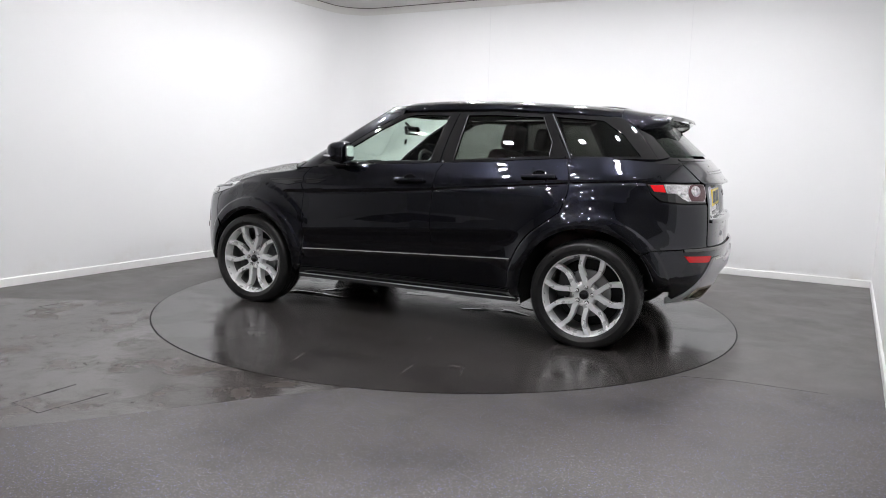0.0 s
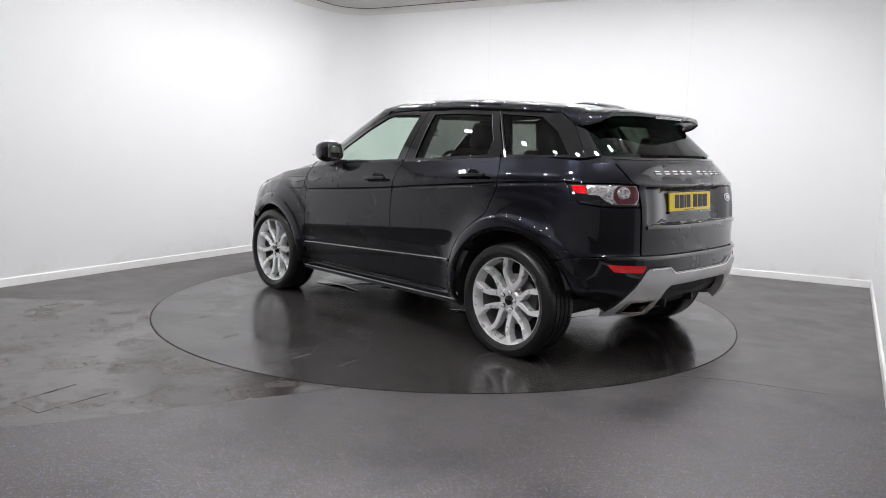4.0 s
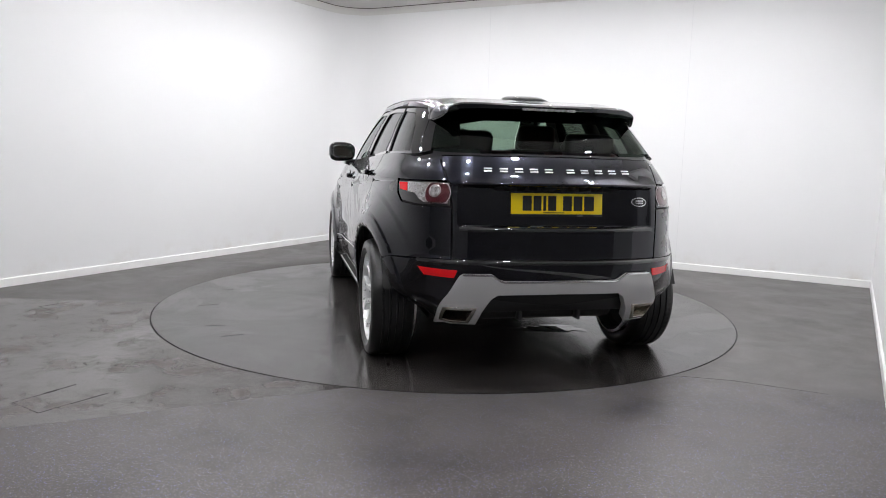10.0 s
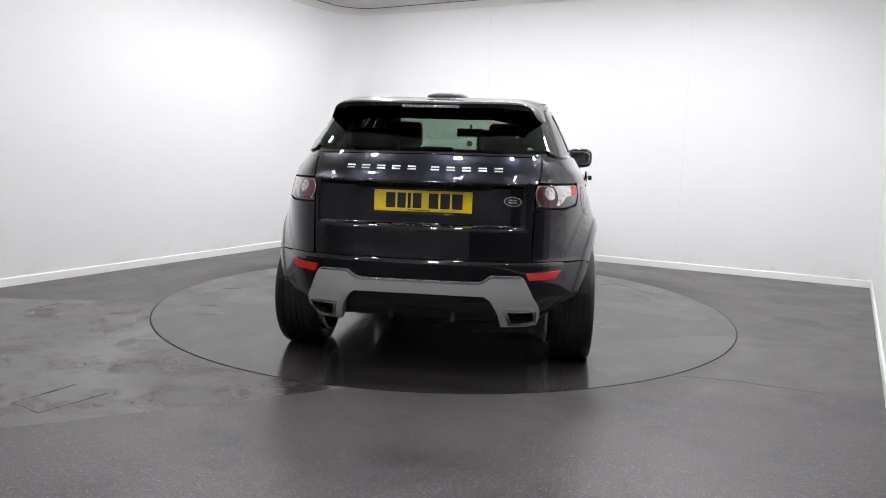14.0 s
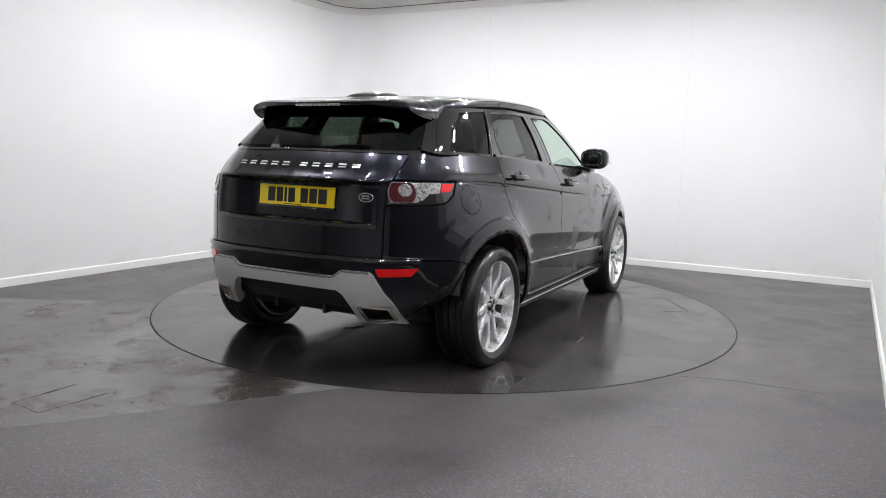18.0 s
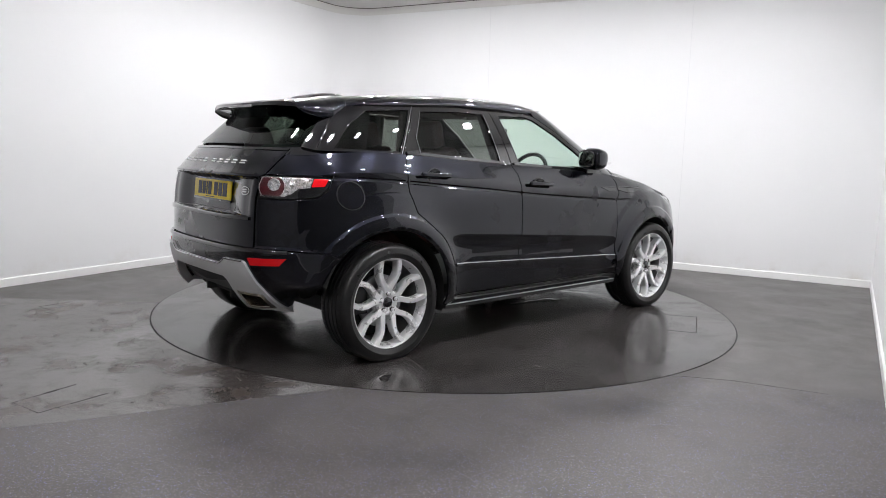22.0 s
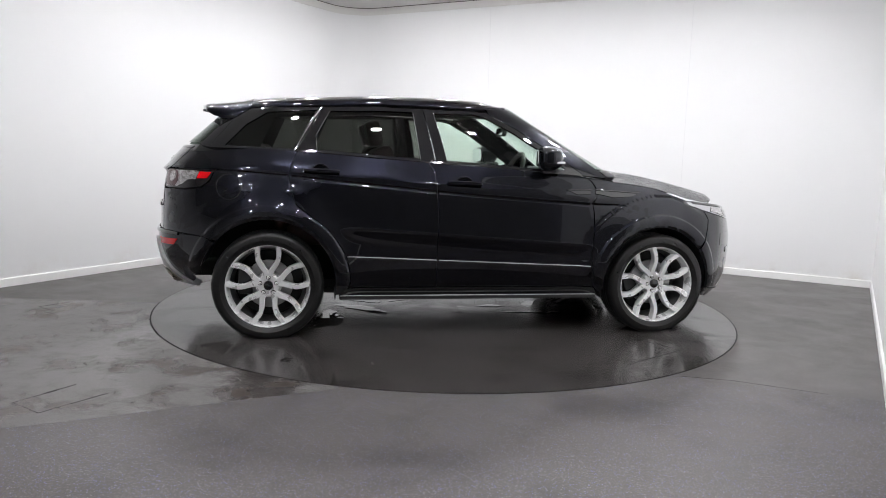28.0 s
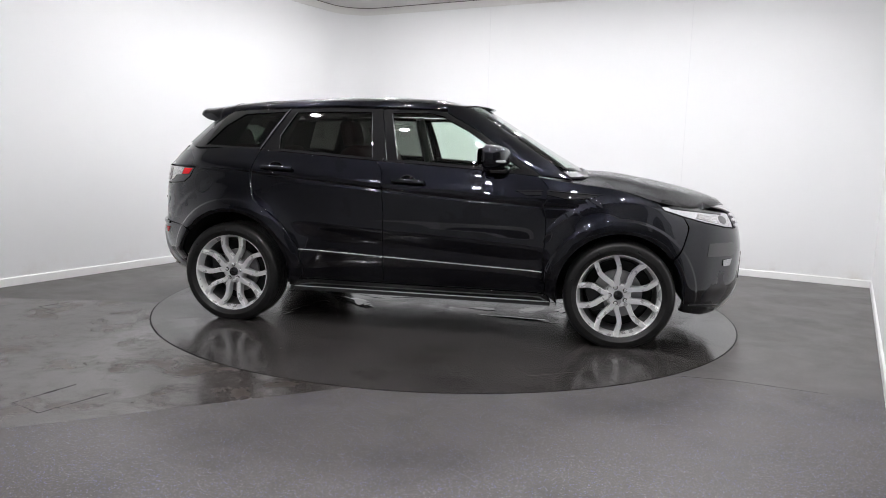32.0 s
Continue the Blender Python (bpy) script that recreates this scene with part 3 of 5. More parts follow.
def inside(pts, loop):
    x, y = pts[:, 0], pts[:, 1]
    res = np.zeros(len(pts), bool)
    for (x0, y0), (x1, y1) in zip(loop, np.roll(loop, -1, 0)):
        hit = (y0 > y) != (y1 > y)
        res ^= hit & (x < (x1 - x0) * (y - y0) / (y1 - y0 + 1e-15) + x0)
    return res


def dense(loop, step, inset):
    """Subdivides a loop of corners and draws it in by inset."""
    pts = []
    for a, b in zip(loop, loop[1:] + loop[:1]):
        a, b = np.array(a), np.array(b)
        n = max(1, int(math.ceil(np.linalg.norm(b - a) / step)))
        pts += [a + (b - a) * k / n for k in range(n)]
    pts = np.array(pts)
    area = np.sum(pts[:, 0] * np.roll(pts[:, 1], -1) - np.roll(pts[:, 0], -1) * pts[:, 1])
    if area < 0:
        pts = pts[::-1].copy()
    d = np.roll(pts, -1, 0) - pts
    d /= np.linalg.norm(d, axis=1, keepdims=True) + 1e-12
    nrm = np.stack([-d[:, 1], d[:, 0]], 1)
    m = nrm + np.roll(nrm, 1, 0)
    m /= np.maximum(np.sum(m * np.roll(nrm, 1, 0), 1, keepdims=True), 0.5)
    return pts + m * inset


def sheet(ring, loop, step=0.035, inset=0.0042, holes=(), lines=(), offset=0.0, rim=0.014, fold=True):
    """Vertices, normals and faces of a panel cut from a ring, for the left side. fold: with a turned-in edge."""
    from mathutils.geometry import delaunay_2d_cdt
    outer = dense(loop, step * 0.7, inset)
    last, near = ring.run[-1], 2 * abs(inset) + 1e-4
    outer[:, 0] = np.where(outer[:, 0] < near, 0.0, np.where(outer[:, 0] > last - near, last, outer[:, 0]))
    inner = [dense(h, step * 0.7, -inset) for h in holes]
    bound = np.concatenate([outer, *inner]) if inner else outer
    lo, hi = outer.min(0), outer.max(0)
    gx, gz = np.meshgrid(np.arange(lo[0], hi[0], step), np.arange(lo[1], hi[1], step))
    gx = gx + 0.5 * step * (np.arange(gx.shape[0])[:, None] % 2)
    grid = np.stack([gx.ravel(), gz.ravel()], 1)
    extra = [np.array(l) for l in lines]
    if extra:
        ex = np.concatenate(extra)
        grid = grid[np.array([np.min(np.hypot(*(ex - g).T)) > 0.014 for g in grid])] if len(grid) else grid
        grid = np.concatenate([grid, ex])
    keep = inside(grid, outer)
    for h in inner:
        keep &= ~inside(grid, h)
    grid = grid[keep]
    if len(grid):
        far = np.array([np.min(np.sum((bound - g) ** 2, 1)) for g in grid])
        grid = grid[far > (0.25 * step) ** 2]
    pts = np.concatenate([bound, grid])
    edges, k = [], 0
    for l in [outer, *inner]:
        edges += [(k + i, k + (i + 1) % len(l)) for i in range(len(l))]
        k += len(l)
    vv, _, ff, *_ = delaunay_2d_cdt([Vector(p) for p in pts], edges, [], 0, 1e-6)
    vv = np.array([tuple(v) for v in vv])
    mid = np.array([vv[list(f)].mean(0) for f in ff])
    ok = inside(mid, outer)
    for h in inner:
        ok &= ~inside(mid, h)
    ff = [f for f, o in zip(ff, ok) if o]
    p, n = ring.at(vv[:, 0], vv[:, 1], offset)
    verts, norms, faces = list(p), list(n), []
    for f in ff:
        a, b, c = (p[i] for i in f)
        faces.append(tuple(f) if np.dot(np.cross(b - a, c - a), n[list(f)].mean(0)) > 0 else tuple(reversed(f)))
    if fold:
        for l in [outer, *inner]:
            q, m = ring.at(l[:, 0], l[:, 1], offset)
            t = np.roll(q, -1, 0) - np.roll(q, 1, 0)
            side = np.cross(t, m)
            side /= np.linalg.norm(side, axis=1, keepdims=True) + 1e-12
            # the edge turns over a small radius before it folds inwards
            d = np.roll(l, -1, 0) - np.roll(l, 1, 0)
            out = np.stack([d[:, 1], -d[:, 0]], 1) * (1 if l is outer else -1)
            out /= np.linalg.norm(out, axis=1, keepdims=True) + 1e-12
            q2, _ = ring.at(np.clip(l[:, 0] + 1e-3 * out[:, 0], 0, last), l[:, 1] + 1e-3 * out[:, 1], offset)
            side *= np.where(np.sum((q2 - q) * side, 1, keepdims=True) < 0, -1, 1)
            k, c, rows = len(verts), len(l), 0
            rad = min(0.0022, 0.5 * rim)
            for ang in (0.0, 0.5, 1.0, 1.5708):
                verts += list(q + side * rad * math.sin(ang) - m * rad * (1 - math.cos(ang)))
                norms += list(m * math.cos(ang) + side * math.sin(ang))
                rows += 1
            verts += list(q + side * rad - m * rim)
            norms += list(side)
            for w in range(rows):
                for i in range(c):
                    j = (i + 1) % c
                    if l[i][0] == l[j][0] and l[i][0] in (0.0, last):
                        continue
                    a0 = k + w * c
                    f = (a0 + i, a0 + c + i, a0 + c + j, a0 + j)
                    va, vb, vd = verts[f[0]], verts[f[1]], verts[f[3]]
                    faces.append(f if np.dot(np.cross(vb - va, vd - va), side[i] + m[i]) > 0 else tuple(reversed(f)))
    return np.array(verts), np.array(norms), faces


def both(v, n, f):
    """Joins a half sheet with its mirror image."""
    s = np.array([1, -1, 1])
    k = len(v)
    return np.concatenate([v, v * s]), np.concatenate([n, n * s]), f + [tuple(i + k for i in reversed(q)) for q in f]


def panel(name, ring, loop, mat, parent, side, label="", **kw):
    """A panel on the left (1) or right (-1) side, or on both at once across the middle (0)."""
    v, n, f = sheet(ring, loop, **kw)
    if side == 0:
        v, n, f = both(v, n, f)
    elif side < 0:
        s = np.array([1, -1, 1])
        v, n, f = v * s, n * s, [tuple(reversed(q)) for q in f]
    return put(name, mesh_of(name, v, f, mat, n), parent, label)


def arc(s, r, a0, a1, count=18):
    """Places on the lower body along a circle round an axle (s: 1 front, -1 rear), angles from the nose upwards."""
    return [BODY.X(s * AXLE + r * math.cos(radians(a0 + (a1 - a0) * k / count)), HUB_Z + r * math.sin(radians(a0 + (a1 - a0) * k / count))) for k in range(count + 1)]


def along_x(ring, curve, x0, x1, count, lift=0.0):
    return [ring.X(x0 + (x1 - x0) * k / count, float(curve(x0 + (x1 - x0) * k / count)) + lift) for k in range(count + 1)]


def waist_rows(x0, x1):
    rows = []
    for d in (-0.016, -0.008, 0.0, 0.008, 0.016):
        rows.append(along_x(BODY, WAIST, x0, x1, int(abs(x1 - x0) / 0.02) + 1, d))
    return rows


def arch_rows(s, a0, a1):
    return [arc(s, ARCH_R[s] + d, a0, a1, 44) for d in (0.012, 0.028, 0.060, 0.078, 0.085, 0.092, 0.099, 0.115, 0.150, 0.196, 0.206, 0.216, 0.226, 0.236)]


def grid_mesh(name, fn, nu, nv, mat, parent, label="", thick=0.0):
    """A mesh over a unit square: fn(u, v) gives places. thick: the sheet's depth, below."""
    bm = bmesh.new()
    vs = [[bm.verts.new(fn(i / nu, j / nv)) for j in range(nv + 1)] for i in range(nu + 1)]
    for i in range(nu):
        for j in range(nv):
            try:
                bm.faces.new((vs[i][j], vs[i + 1][j], vs[i + 1][j + 1], vs[i][j + 1]))
            except ValueError:
                pass
    if thick:
        r = bmesh.ops.solidify(bm, geom=bm.faces[:], thickness=thick)
    return part(name, bm, mat, parent, label, angle=50)


CAR = tagged(new("car"), "glossy black five-door SUV with silver alloy wheels standing on the turntable", "car")
XA, YA, XC, YC = BODY.X, BODY.Y, CABIN.X, CABIN.Y


def circle_on_body(x, z, r, count=24):
    return [XA(x + r * math.cos(2 * math.pi * k / count), z + r * math.sin(2 * math.pi * k / count)) for k in range(count)]


def build_side(s):
    y = float(s)
    # dark inner shell that closes the gaps between the panels
    ra, rb = ARCH_R[1] + 0.012, ARCH_R[-1] + 0.012
    loop = [XA(0.86, 0.28), *arc(1, ra, 189, 0)[0:1], *arc(1, ra, 189, -8), YA(0.5, 0.26, 1), YA(0.0, 0.24, 1), YA(0.0, 0.84, 1), YA(0.5, 0.86, 1), XA(1.60, 0.90), XA(1.3, 0.98), XA(1.0, 1.03),
            *along_x(BODY, BELT, 0.8, -1.8, 20, -0.008), YA(0.6, 1.20, -1), YA(0.0, 1.20, -1), YA(0.0, 0.40, -1), YA(0.5, 0.46, -1), YA(0.70, 0.50, -1), *arc(-1, rb, 160, -10)]
    panel("inner_shell", BODY, loop, DARK, CAR, s, "matt black inner body shell", offset=-0.026, step=0.07, fold=False)

    # front wing
    w = panel("front_wing", BODY, [XA(0.905, 0.285), XA(0.857, 0.325), XA(0.835, 0.55), XA(0.825, 0.90), XA(0.785, 1.078), XA(0.98, 1.048), XA(1.3, 1.006), XA(1.555, 0.927), XA(1.578, 0.890), XA(1.700, 0.853), XA(1.737, 0.790), XA(1.702, 0.660),
              *arc(1, ARCH_R[1], 38, 192, 28)], PAINT, CAR, s, "black front wing", lines=waist_rows(0.83, 1.12) + arch_rows(1, 36, 190))
    # slim side vent in the wing and the door
    panel("side_vent", BODY, [XA(0.84, 0.965), XA(0.84, 1.000), XA(1.20, 0.978), XA(1.12, 0.945), XA(0.98, 0.938)], GLOSS, w, s, "gloss black wing vent", offset=0.004, rim=0.010, step=0.025)
    panel("vent_blade", BODY, [XA(0.85, 0.985), XA(0.85, 0.992), XA(1.17, 0.974), XA(1.17, 0.969)], GLOSS, w, s, "gloss black vent blade", offset=0.009, rim=0.006, step=0.02)

    # doors
    f_loop = [XA(0.855, 0.325), XA(0.835, 0.55), XA(0.825, 0.90), XA(0.785, 1.078), *along_x(BODY, BELT, 0.76, -0.30, 14), XA(-0.255, 1.08), XA(-0.232, 0.80), XA(-0.228, 0.325)]
    door = panel("front_door", BODY, f_loop, PAINT, CAR, s, "black front door", lines=waist_rows(-0.23, 0.82) + [along_x(BODY, CREASE, -0.22, 0.83, 30, d) for d in (-0.085, -0.065, -0.045, -0.028, -0.012, 0.004, 0.018, 0.034)])
    r_arc = arc(-1, ARCH_R[-1] + 0.098, 58, 2, 10)
    r_loop = [XA(-0.228, 0.325), XA(-0.232, 0.80), XA(-0.255, 1.08), *along_x(BODY, BELT, -0.30, -1.145, 12), XA(-1.185, 1.10), XA(-1.19, 0.98), XA(-1.15, 0.86), *r_arc[2:], XA(-0.82, 0.325)]
    rdoor = panel("rear_door", BODY, r_loop, PAINT, CAR, s, "black rear door", lines=waist_rows(-1.19, -0.24) + [arc(-1, ARCH_R[-1] + d, 70, 0, 30) for d in (0.115, 0.14)] + [along_x(BODY, CREASE, -0.88, -0.24, 20, d) for d in (-0.085, -0.065, -0.045, -0.028, -0.012, 0.004, 0.018, 0.034)])
    for d, x0, x1 in ((door, -0.222, 0.838), (rdoor, -0.83, -0.236)):
        panel("door_moulding", BODY, [*along_x(BODY, STRIP, x0, x1, 10, -0.010), *along_x(BODY, STRIP, x1, x0, 10, 0.008)], GLOSS, d, s, "slim gloss black door moulding", offset=0.013, rim=0.014, inset=0.001, step=0.03)
        panel("moulding_edge", BODY, [*along_x(BODY, STRIP, x0, x1, 10, 0.0058), *along_x(BODY, STRIP, x1, x0, 10, 0.008)], SATIN, d, s, "thin bright edge", offset=0.0138, rim=0.004, inset=0.0, step=0.03)
        panel("window_seal", CABIN, [*along_x(CABIN, BELT, x0 + (0.0 if d is door else -0.30), x1 - (0.07 if d is door else 0.03), 10, -0.004), *along_x(CABIN, BELT, x1 - (0.07 if d is door else 0.03), x0 + (0.0 if d is door else -0.30), 10, 0.011)], GLOSS, d, s, "gloss black window seal", offset=0.016, rim=0.03, inset=0.0, step=0.03)

    panel("door_vent", BODY, [XA(0.645, 0.985), XA(0.815, 0.990), XA(0.815, 0.958), XA(0.715, 0.955)], GLOSS, door, s, "black vent slot in the door edge", offset=0.0035, rim=0.008, step=0.025)
    panel("vent_blade", BODY, [XA(0.640, 0.988), XA(0.815, 0.9935), XA(0.815, 0.988), XA(0.645, 0.983)], GLOSS, door, s, "gloss black vent blade", offset=0.006, rim=0.006, inset=0.0, step=0.02)

    # handles
    for d, x, z in ((door, -0.07, 1.018), (rdoor, -1.00, 1.078)):
        yy = BODY.side_y(x, z)
        cup = lathe([(0.0, 0.0015), (0.034, 0.0018), (0.044, 0.0042), (0.050, 0.0062), (0.055, 0.0)], 28)
        bmesh.ops.transform(cup, matrix=Matrix.Diagonal((1.05, 1, 0.80, 1)), verts=cup.verts[:])
        h = part("handle_cup", cup, GLOSS, d, "dark recessed handle cup", m=Matrix.Translation((x, y * (yy + 0.002), z)) @ Matrix.Diagonal((1, y, 1, 1)))
        bm = box(-0.115, 0.115, -0.012, 0.012, -0.015, 0.015, 0.011, 3)
        for v in bm.verts:
            v.co.y += 0.018 - 0.9 * v.co.x ** 2
            v.co.z += -0.030 * v.co.x
        part("cup_rim", tube([(0.056 * math.cos(2 * math.pi * k / 32), 0.0005, 0.044 * math.sin(2 * math.pi * k / 32)) for k in range(32)], 0.0035, 8, True), GLOSS, h, "polished black rim of the handle cup")
        part("door_handle", bm, PAINT, d, "black door handle", m=Matrix.Translation((x + 0.005, y * (yy + 0.016), z + 0.003)) @ Matrix.Diagonal((1, y, 1, 1)))

    # rear quarter panel round the tail lamp
    q_loop = [*along_x(BODY, BELT, -1.148, -1.80, 8), YA(0.66, 1.217, -1), YA(0.612, 1.205, -1), YA(0.60, 1.074, -1), XA(-1.86, 1.071), XA(-1.652, 1.068), XA(-1.690, 0.995), XA(-1.745, 0.952), XA(-1.86, 0.939), YA(0.60, 0.940, -1),
              YA(0.582, 0.940, -1), YA(0.580, 0.668, -1), XA(-1.95, 0.666), *[XA(-1.95 + 0.27 * k / 4, 0.666 - 0.02 * k / 4) for k in range(1, 4)], *arc(-1, ARCH_R[-1], 138, -9, 28), XA(-0.845, 0.285), XA(-0.822, 0.325), *reversed(r_arc[2:]), XA(-1.15, 0.86), XA(-1.19, 0.98), XA(-1.185, 1.10)]
    qp = panel("rear_quarter", BODY, q_loop, PAINT, CAR, s, "black rear quarter panel", lines=waist_rows(-1.75, -1.16) + arch_rows(-1, -6, 140))
    if s < 0:
        panel("fuel_flap_gap", BODY, circle_on_body(-1.57, 0.967, 0.0800), JOINT, qp, s, offset=0.0006, rim=0.006, inset=0.0, step=0.02)
        panel("fuel_flap", BODY, circle_on_body(-1.57, 0.967, 0.0745), PAINT, qp, s, "round black fuel flap", offset=0.0018, rim=0.004, inset=0.0, step=0.02)

    # sill
    sill = panel("sill", BODY, [XA(-0.84, 0.318), XA(0.865, 0.318), XA(0.90, 0.262), XA(-0.88, 0.262)], GLOSS, CAR, s, "gloss black side sill", offset=-0.004, step=0.03)
    bm = box(-0.875, 0.895, -0.028, 0.028, -0.012, 0.012, 0.008)
    part("sill_step", bm, DARK, sill, "grained black sill edge", m=pose(0, y * 0.862, 0.252, 0, 0, 0))
    bm = box(-0.87, 0.89, -0.006, 0.006, -0.0022, 0.0022, 0.002)
    part("sill_edge", bm, SATIN, sill, "thin bright sill edge", m=pose(0, y * 0.888, 0.268, 0, 0, 0))

    # cabin: window frames in gloss black, panes let into them
    f_glass = [XC(-0.168, 1.160), XC(-0.245, 1.470), XC(0.03, 1.474), XC(0.115, 1.455), XC(0.30, 1.360), XC(0.50, 1.236), XC(0.655, 1.128), *along_x(CABIN, BELT, 0.60, -0.12, 6, 0.014)]
    f_frame = [XC(-0.240, 1.142), XC(-0.318, 1.500), XC(0.04, 1.500), XC(0.135, 1.482), XC(0.33, 1.380), XC(0.55, 1.245), XC(0.80, 1.080), *along_x(CABIN, BELT, 0.74, -0.20, 8, -0.01)]
    panel("window_frame", CABIN, f_frame, GLOSS, door, s, "gloss black window frame", holes=[f_glass], step=0.03, offset=0.004)
    panel("window_pane", CABIN, f_glass, CLEAR_GLASS, door, s, "green-tinted front side glass", inset=-0.006, offset=-0.004, fold=False, step=0.04)
    r_glass = [XC(-1.025, 1.206), XC(-1.032, 1.300), XC(-0.940, 1.462), XC(-0.60, 1.476), XC(-0.388, 1.473), *along_x(CABIN, BELT, -0.345, -0.98, 6, 0.014)]
    r_frame = [XC(-0.243, 1.142), XC(-0.322, 1.500), XC(-0.60, 1.508), XC(-0.985, 1.490), XC(-1.155, 1.200), *along_x(CABIN, BELT, -1.10, -0.30, 8, -0.01)]
    panel("window_frame", CABIN, r_frame, GLOSS, rdoor, s, "gloss black window frame", holes=[r_glass], step=0.03, offset=0.004)
    panel("window_pane", CABIN, r_glass, PRIVACY, rdoor, s, "dark privacy side glass", inset=-0.006, offset=-0.004, fold=False, step=0.04)
    q_glass = [XC(-1.175, 1.216), XC(-1.025, 1.466), XC(-1.34, 1.444), XC(-1.475, 1.360), XC(-1.600, 1.226)]
    q_frame = [XC(-1.162, 1.198), XC(-0.992, 1.490), XC(-1.30, 1.480), XC(-1.446, 1.468), XC(-1.50, 1.431), XC(-1.553, 1.398), XC(-1.630, 1.302), XC(-1.705, 1.206), *along_x(CABIN, BELT, -1.66, -1.22, 6, -0.01)]
    fr = panel("quarter_window", CABIN, q_frame, GLOSS, CAR, s, "gloss black rear pillar and quarter window frame", holes=[q_glass], step=0.03, offset=0.004)
    panel("quarter_pane", CABIN, q_glass, PRIVACY, fr, s, "dark privacy quarter glass", inset=-0.006, offset=-0.003, fold=False, step=0.04)
    panel("rear_pillar", CABIN, [XC(-1.704, 1.208), XC(-1.631, 1.303), XC(-1.553, 1.400), YC(0.52, 1.46, -1), YC(0.580, 1.40, -1), YC(0.648, 1.226, -1)], GLOSS, CAR, s, "gloss black rear roof pillar", step=0.03, offset=0.0035, inset=0.0022)
    panel("pillar_base", CABIN, [XC(-1.60, 1.185), XC(-1.60, 1.25), YC(0.40, 1.25, -1), YC(0.40, 1.185, -1)], GLOSS, CAR, s, "gloss black base of the rear pillar", offset=-0.010, fold=False, step=0.04)
    panel("windscreen_pillar", CABIN, [XC(0.137, 1.484), XC(0.33, 1.382), XC(0.55, 1.247), XC(0.802, 1.078), XC(0.99, 1.062), XC(0.80, 1.20), XC(0.56, 1.358), XC(0.26, 1.535), XC(0.12, 1.530)], PAINT, CAR, s, "black windscreen pillar", step=0.03, offset=0.005)

    for name, owner, pts, r in (("pillar_bead", fr, [(-1.166, 1.200), (-1.085, 1.345), (-0.994, 1.488)], 0.0034), ("window_bead", rdoor, [(-1.022, 1.206), (-1.030, 1.300), (-0.938, 1.464)], 0.0022), ("window_bead", rdoor, [(-0.346, 1.163), (-0.387, 1.472)], 0.0024), ("window_bead", door, [(-0.168, 1.158), (-0.246, 1.470)], 0.0018)):
        line = []
        for (x0, z0), (x1, z1) in zip(pts, pts[1:]):
            for k in range(9):
                x, z = x0 + (x1 - x0) * k / 8, z0 + (z1 - z0) * k / 8
                p, n = CABIN.at(np.array([XC(x, z)[0]]), np.array([z]), 0.006)
                line.append((p[0][0], y * p[0][1], p[0][2]))
        part(name, tube(line, r, 8), BEAD, owner, "thin bright window bead")

    # lamps at the tail
    t_loop = [YA(0.590, 1.064, -1), XA(-1.86, 1.064), XA(-1.664, 1.061), XA(-1.698, 1.000), XA(-1.750, 0.960), XA(-1.86, 0.947), YA(0.590, 0.948, -1)]
    tl = panel("tail_lamp", BODY, t_loop, GLOSS, CAR, s, "red and clear tail lamp in a black surround", step=0.025, offset=-0.002, rim=0.03, inset=0.001)
    panel("red_lens", BODY, [XA(-1.676, 1.056), XA(-1.706, 1.012), XA(-1.778, 1.008), XA(-1.755, 1.058)], RED, tl, s, "bright red side lens", offset=0.002, rim=0.01, step=0.02)
    panel("clear_lens", BODY, [XA(-1.757, 1.059), XA(-1.86, 1.060), YA(0.602, 1.059, -1), YA(0.602, 0.958, -1), XA(-1.900, 0.959), XA(-1.872, 0.972), XA(-1.835, 1.003), XA(-1.781, 1.007)], CRYSTAL, tl, s, "cut clear lamp lens", offset=0.001, rim=0.008, inset=0.001, step=0.02)
    c = np.array(YA(0.648, 1.008, -1))
    for nm, r, d, up, mat, off, lab in (("lamp_rim", 0.075, 0.0, 0.0, LENS, 0.0025, "clear rim of the round lamp"), ("lamp_ring", 0.069, 0.0, 0.0, DEEP_RED, 0.004, "dark red round lamp"), ("lamp_rim", 0.0345, 0.014, 0.012, LENS, 0.0055, "clear inner rim"), ("lamp_core", 0.030, 0.014, 0.012, CRYSTAL, 0.0075, "clear round lamp core")):
        panel(nm, BODY, [(c[0] - d + r * math.cos(k * math.pi / 18), min(max(c[1] + up + 0.92 * r * math.sin(k * math.pi / 18), 0.958 + off), 1.062 - off)) for k in range(36)], mat, tl, s, lab, offset=off, rim=0.006, inset=0.0, step=0.012)

    # headlamp and fog lamp
    hl = panel("headlamp", BODY, [XA(1.562, 0.919), XA(1.75, 0.904), XA(1.90, 0.890), YA(0.52, 0.870, 1), YA(0.54, 0.776, 1), YA(0.62, 0.786, 1), XA(1.84, 0.823), XA(1.71, 0.857), XA(1.585, 0.894)], LENS, CAR, s, "clear headlamp with bright reflector", step=0.03, offset=-0.004, rim=0.03)
    c = np.array(YA(0.62, 0.832, 1))
    panel("lamp_ring", BODY, [(c[0] + 0.042 * math.cos(k * math.pi / 10), c[1] + 0.030 * math.sin(k * math.pi / 10)) for k in range(20)], GLOSS, hl, s, "dark projector ring", offset=0.001, rim=0.006, step=0.015)
    panel("lamp_reflector", BODY, [YA(0.56, 0.862, 1), YA(0.70, 0.868, 1), XA(1.80, 0.880), XA(1.78, 0.848), YA(0.66, 0.806, 1), YA(0.57, 0.790, 1)], CRYSTAL, hl, s, "bright main reflector", offset=0.0, rim=0.004, step=0.02)
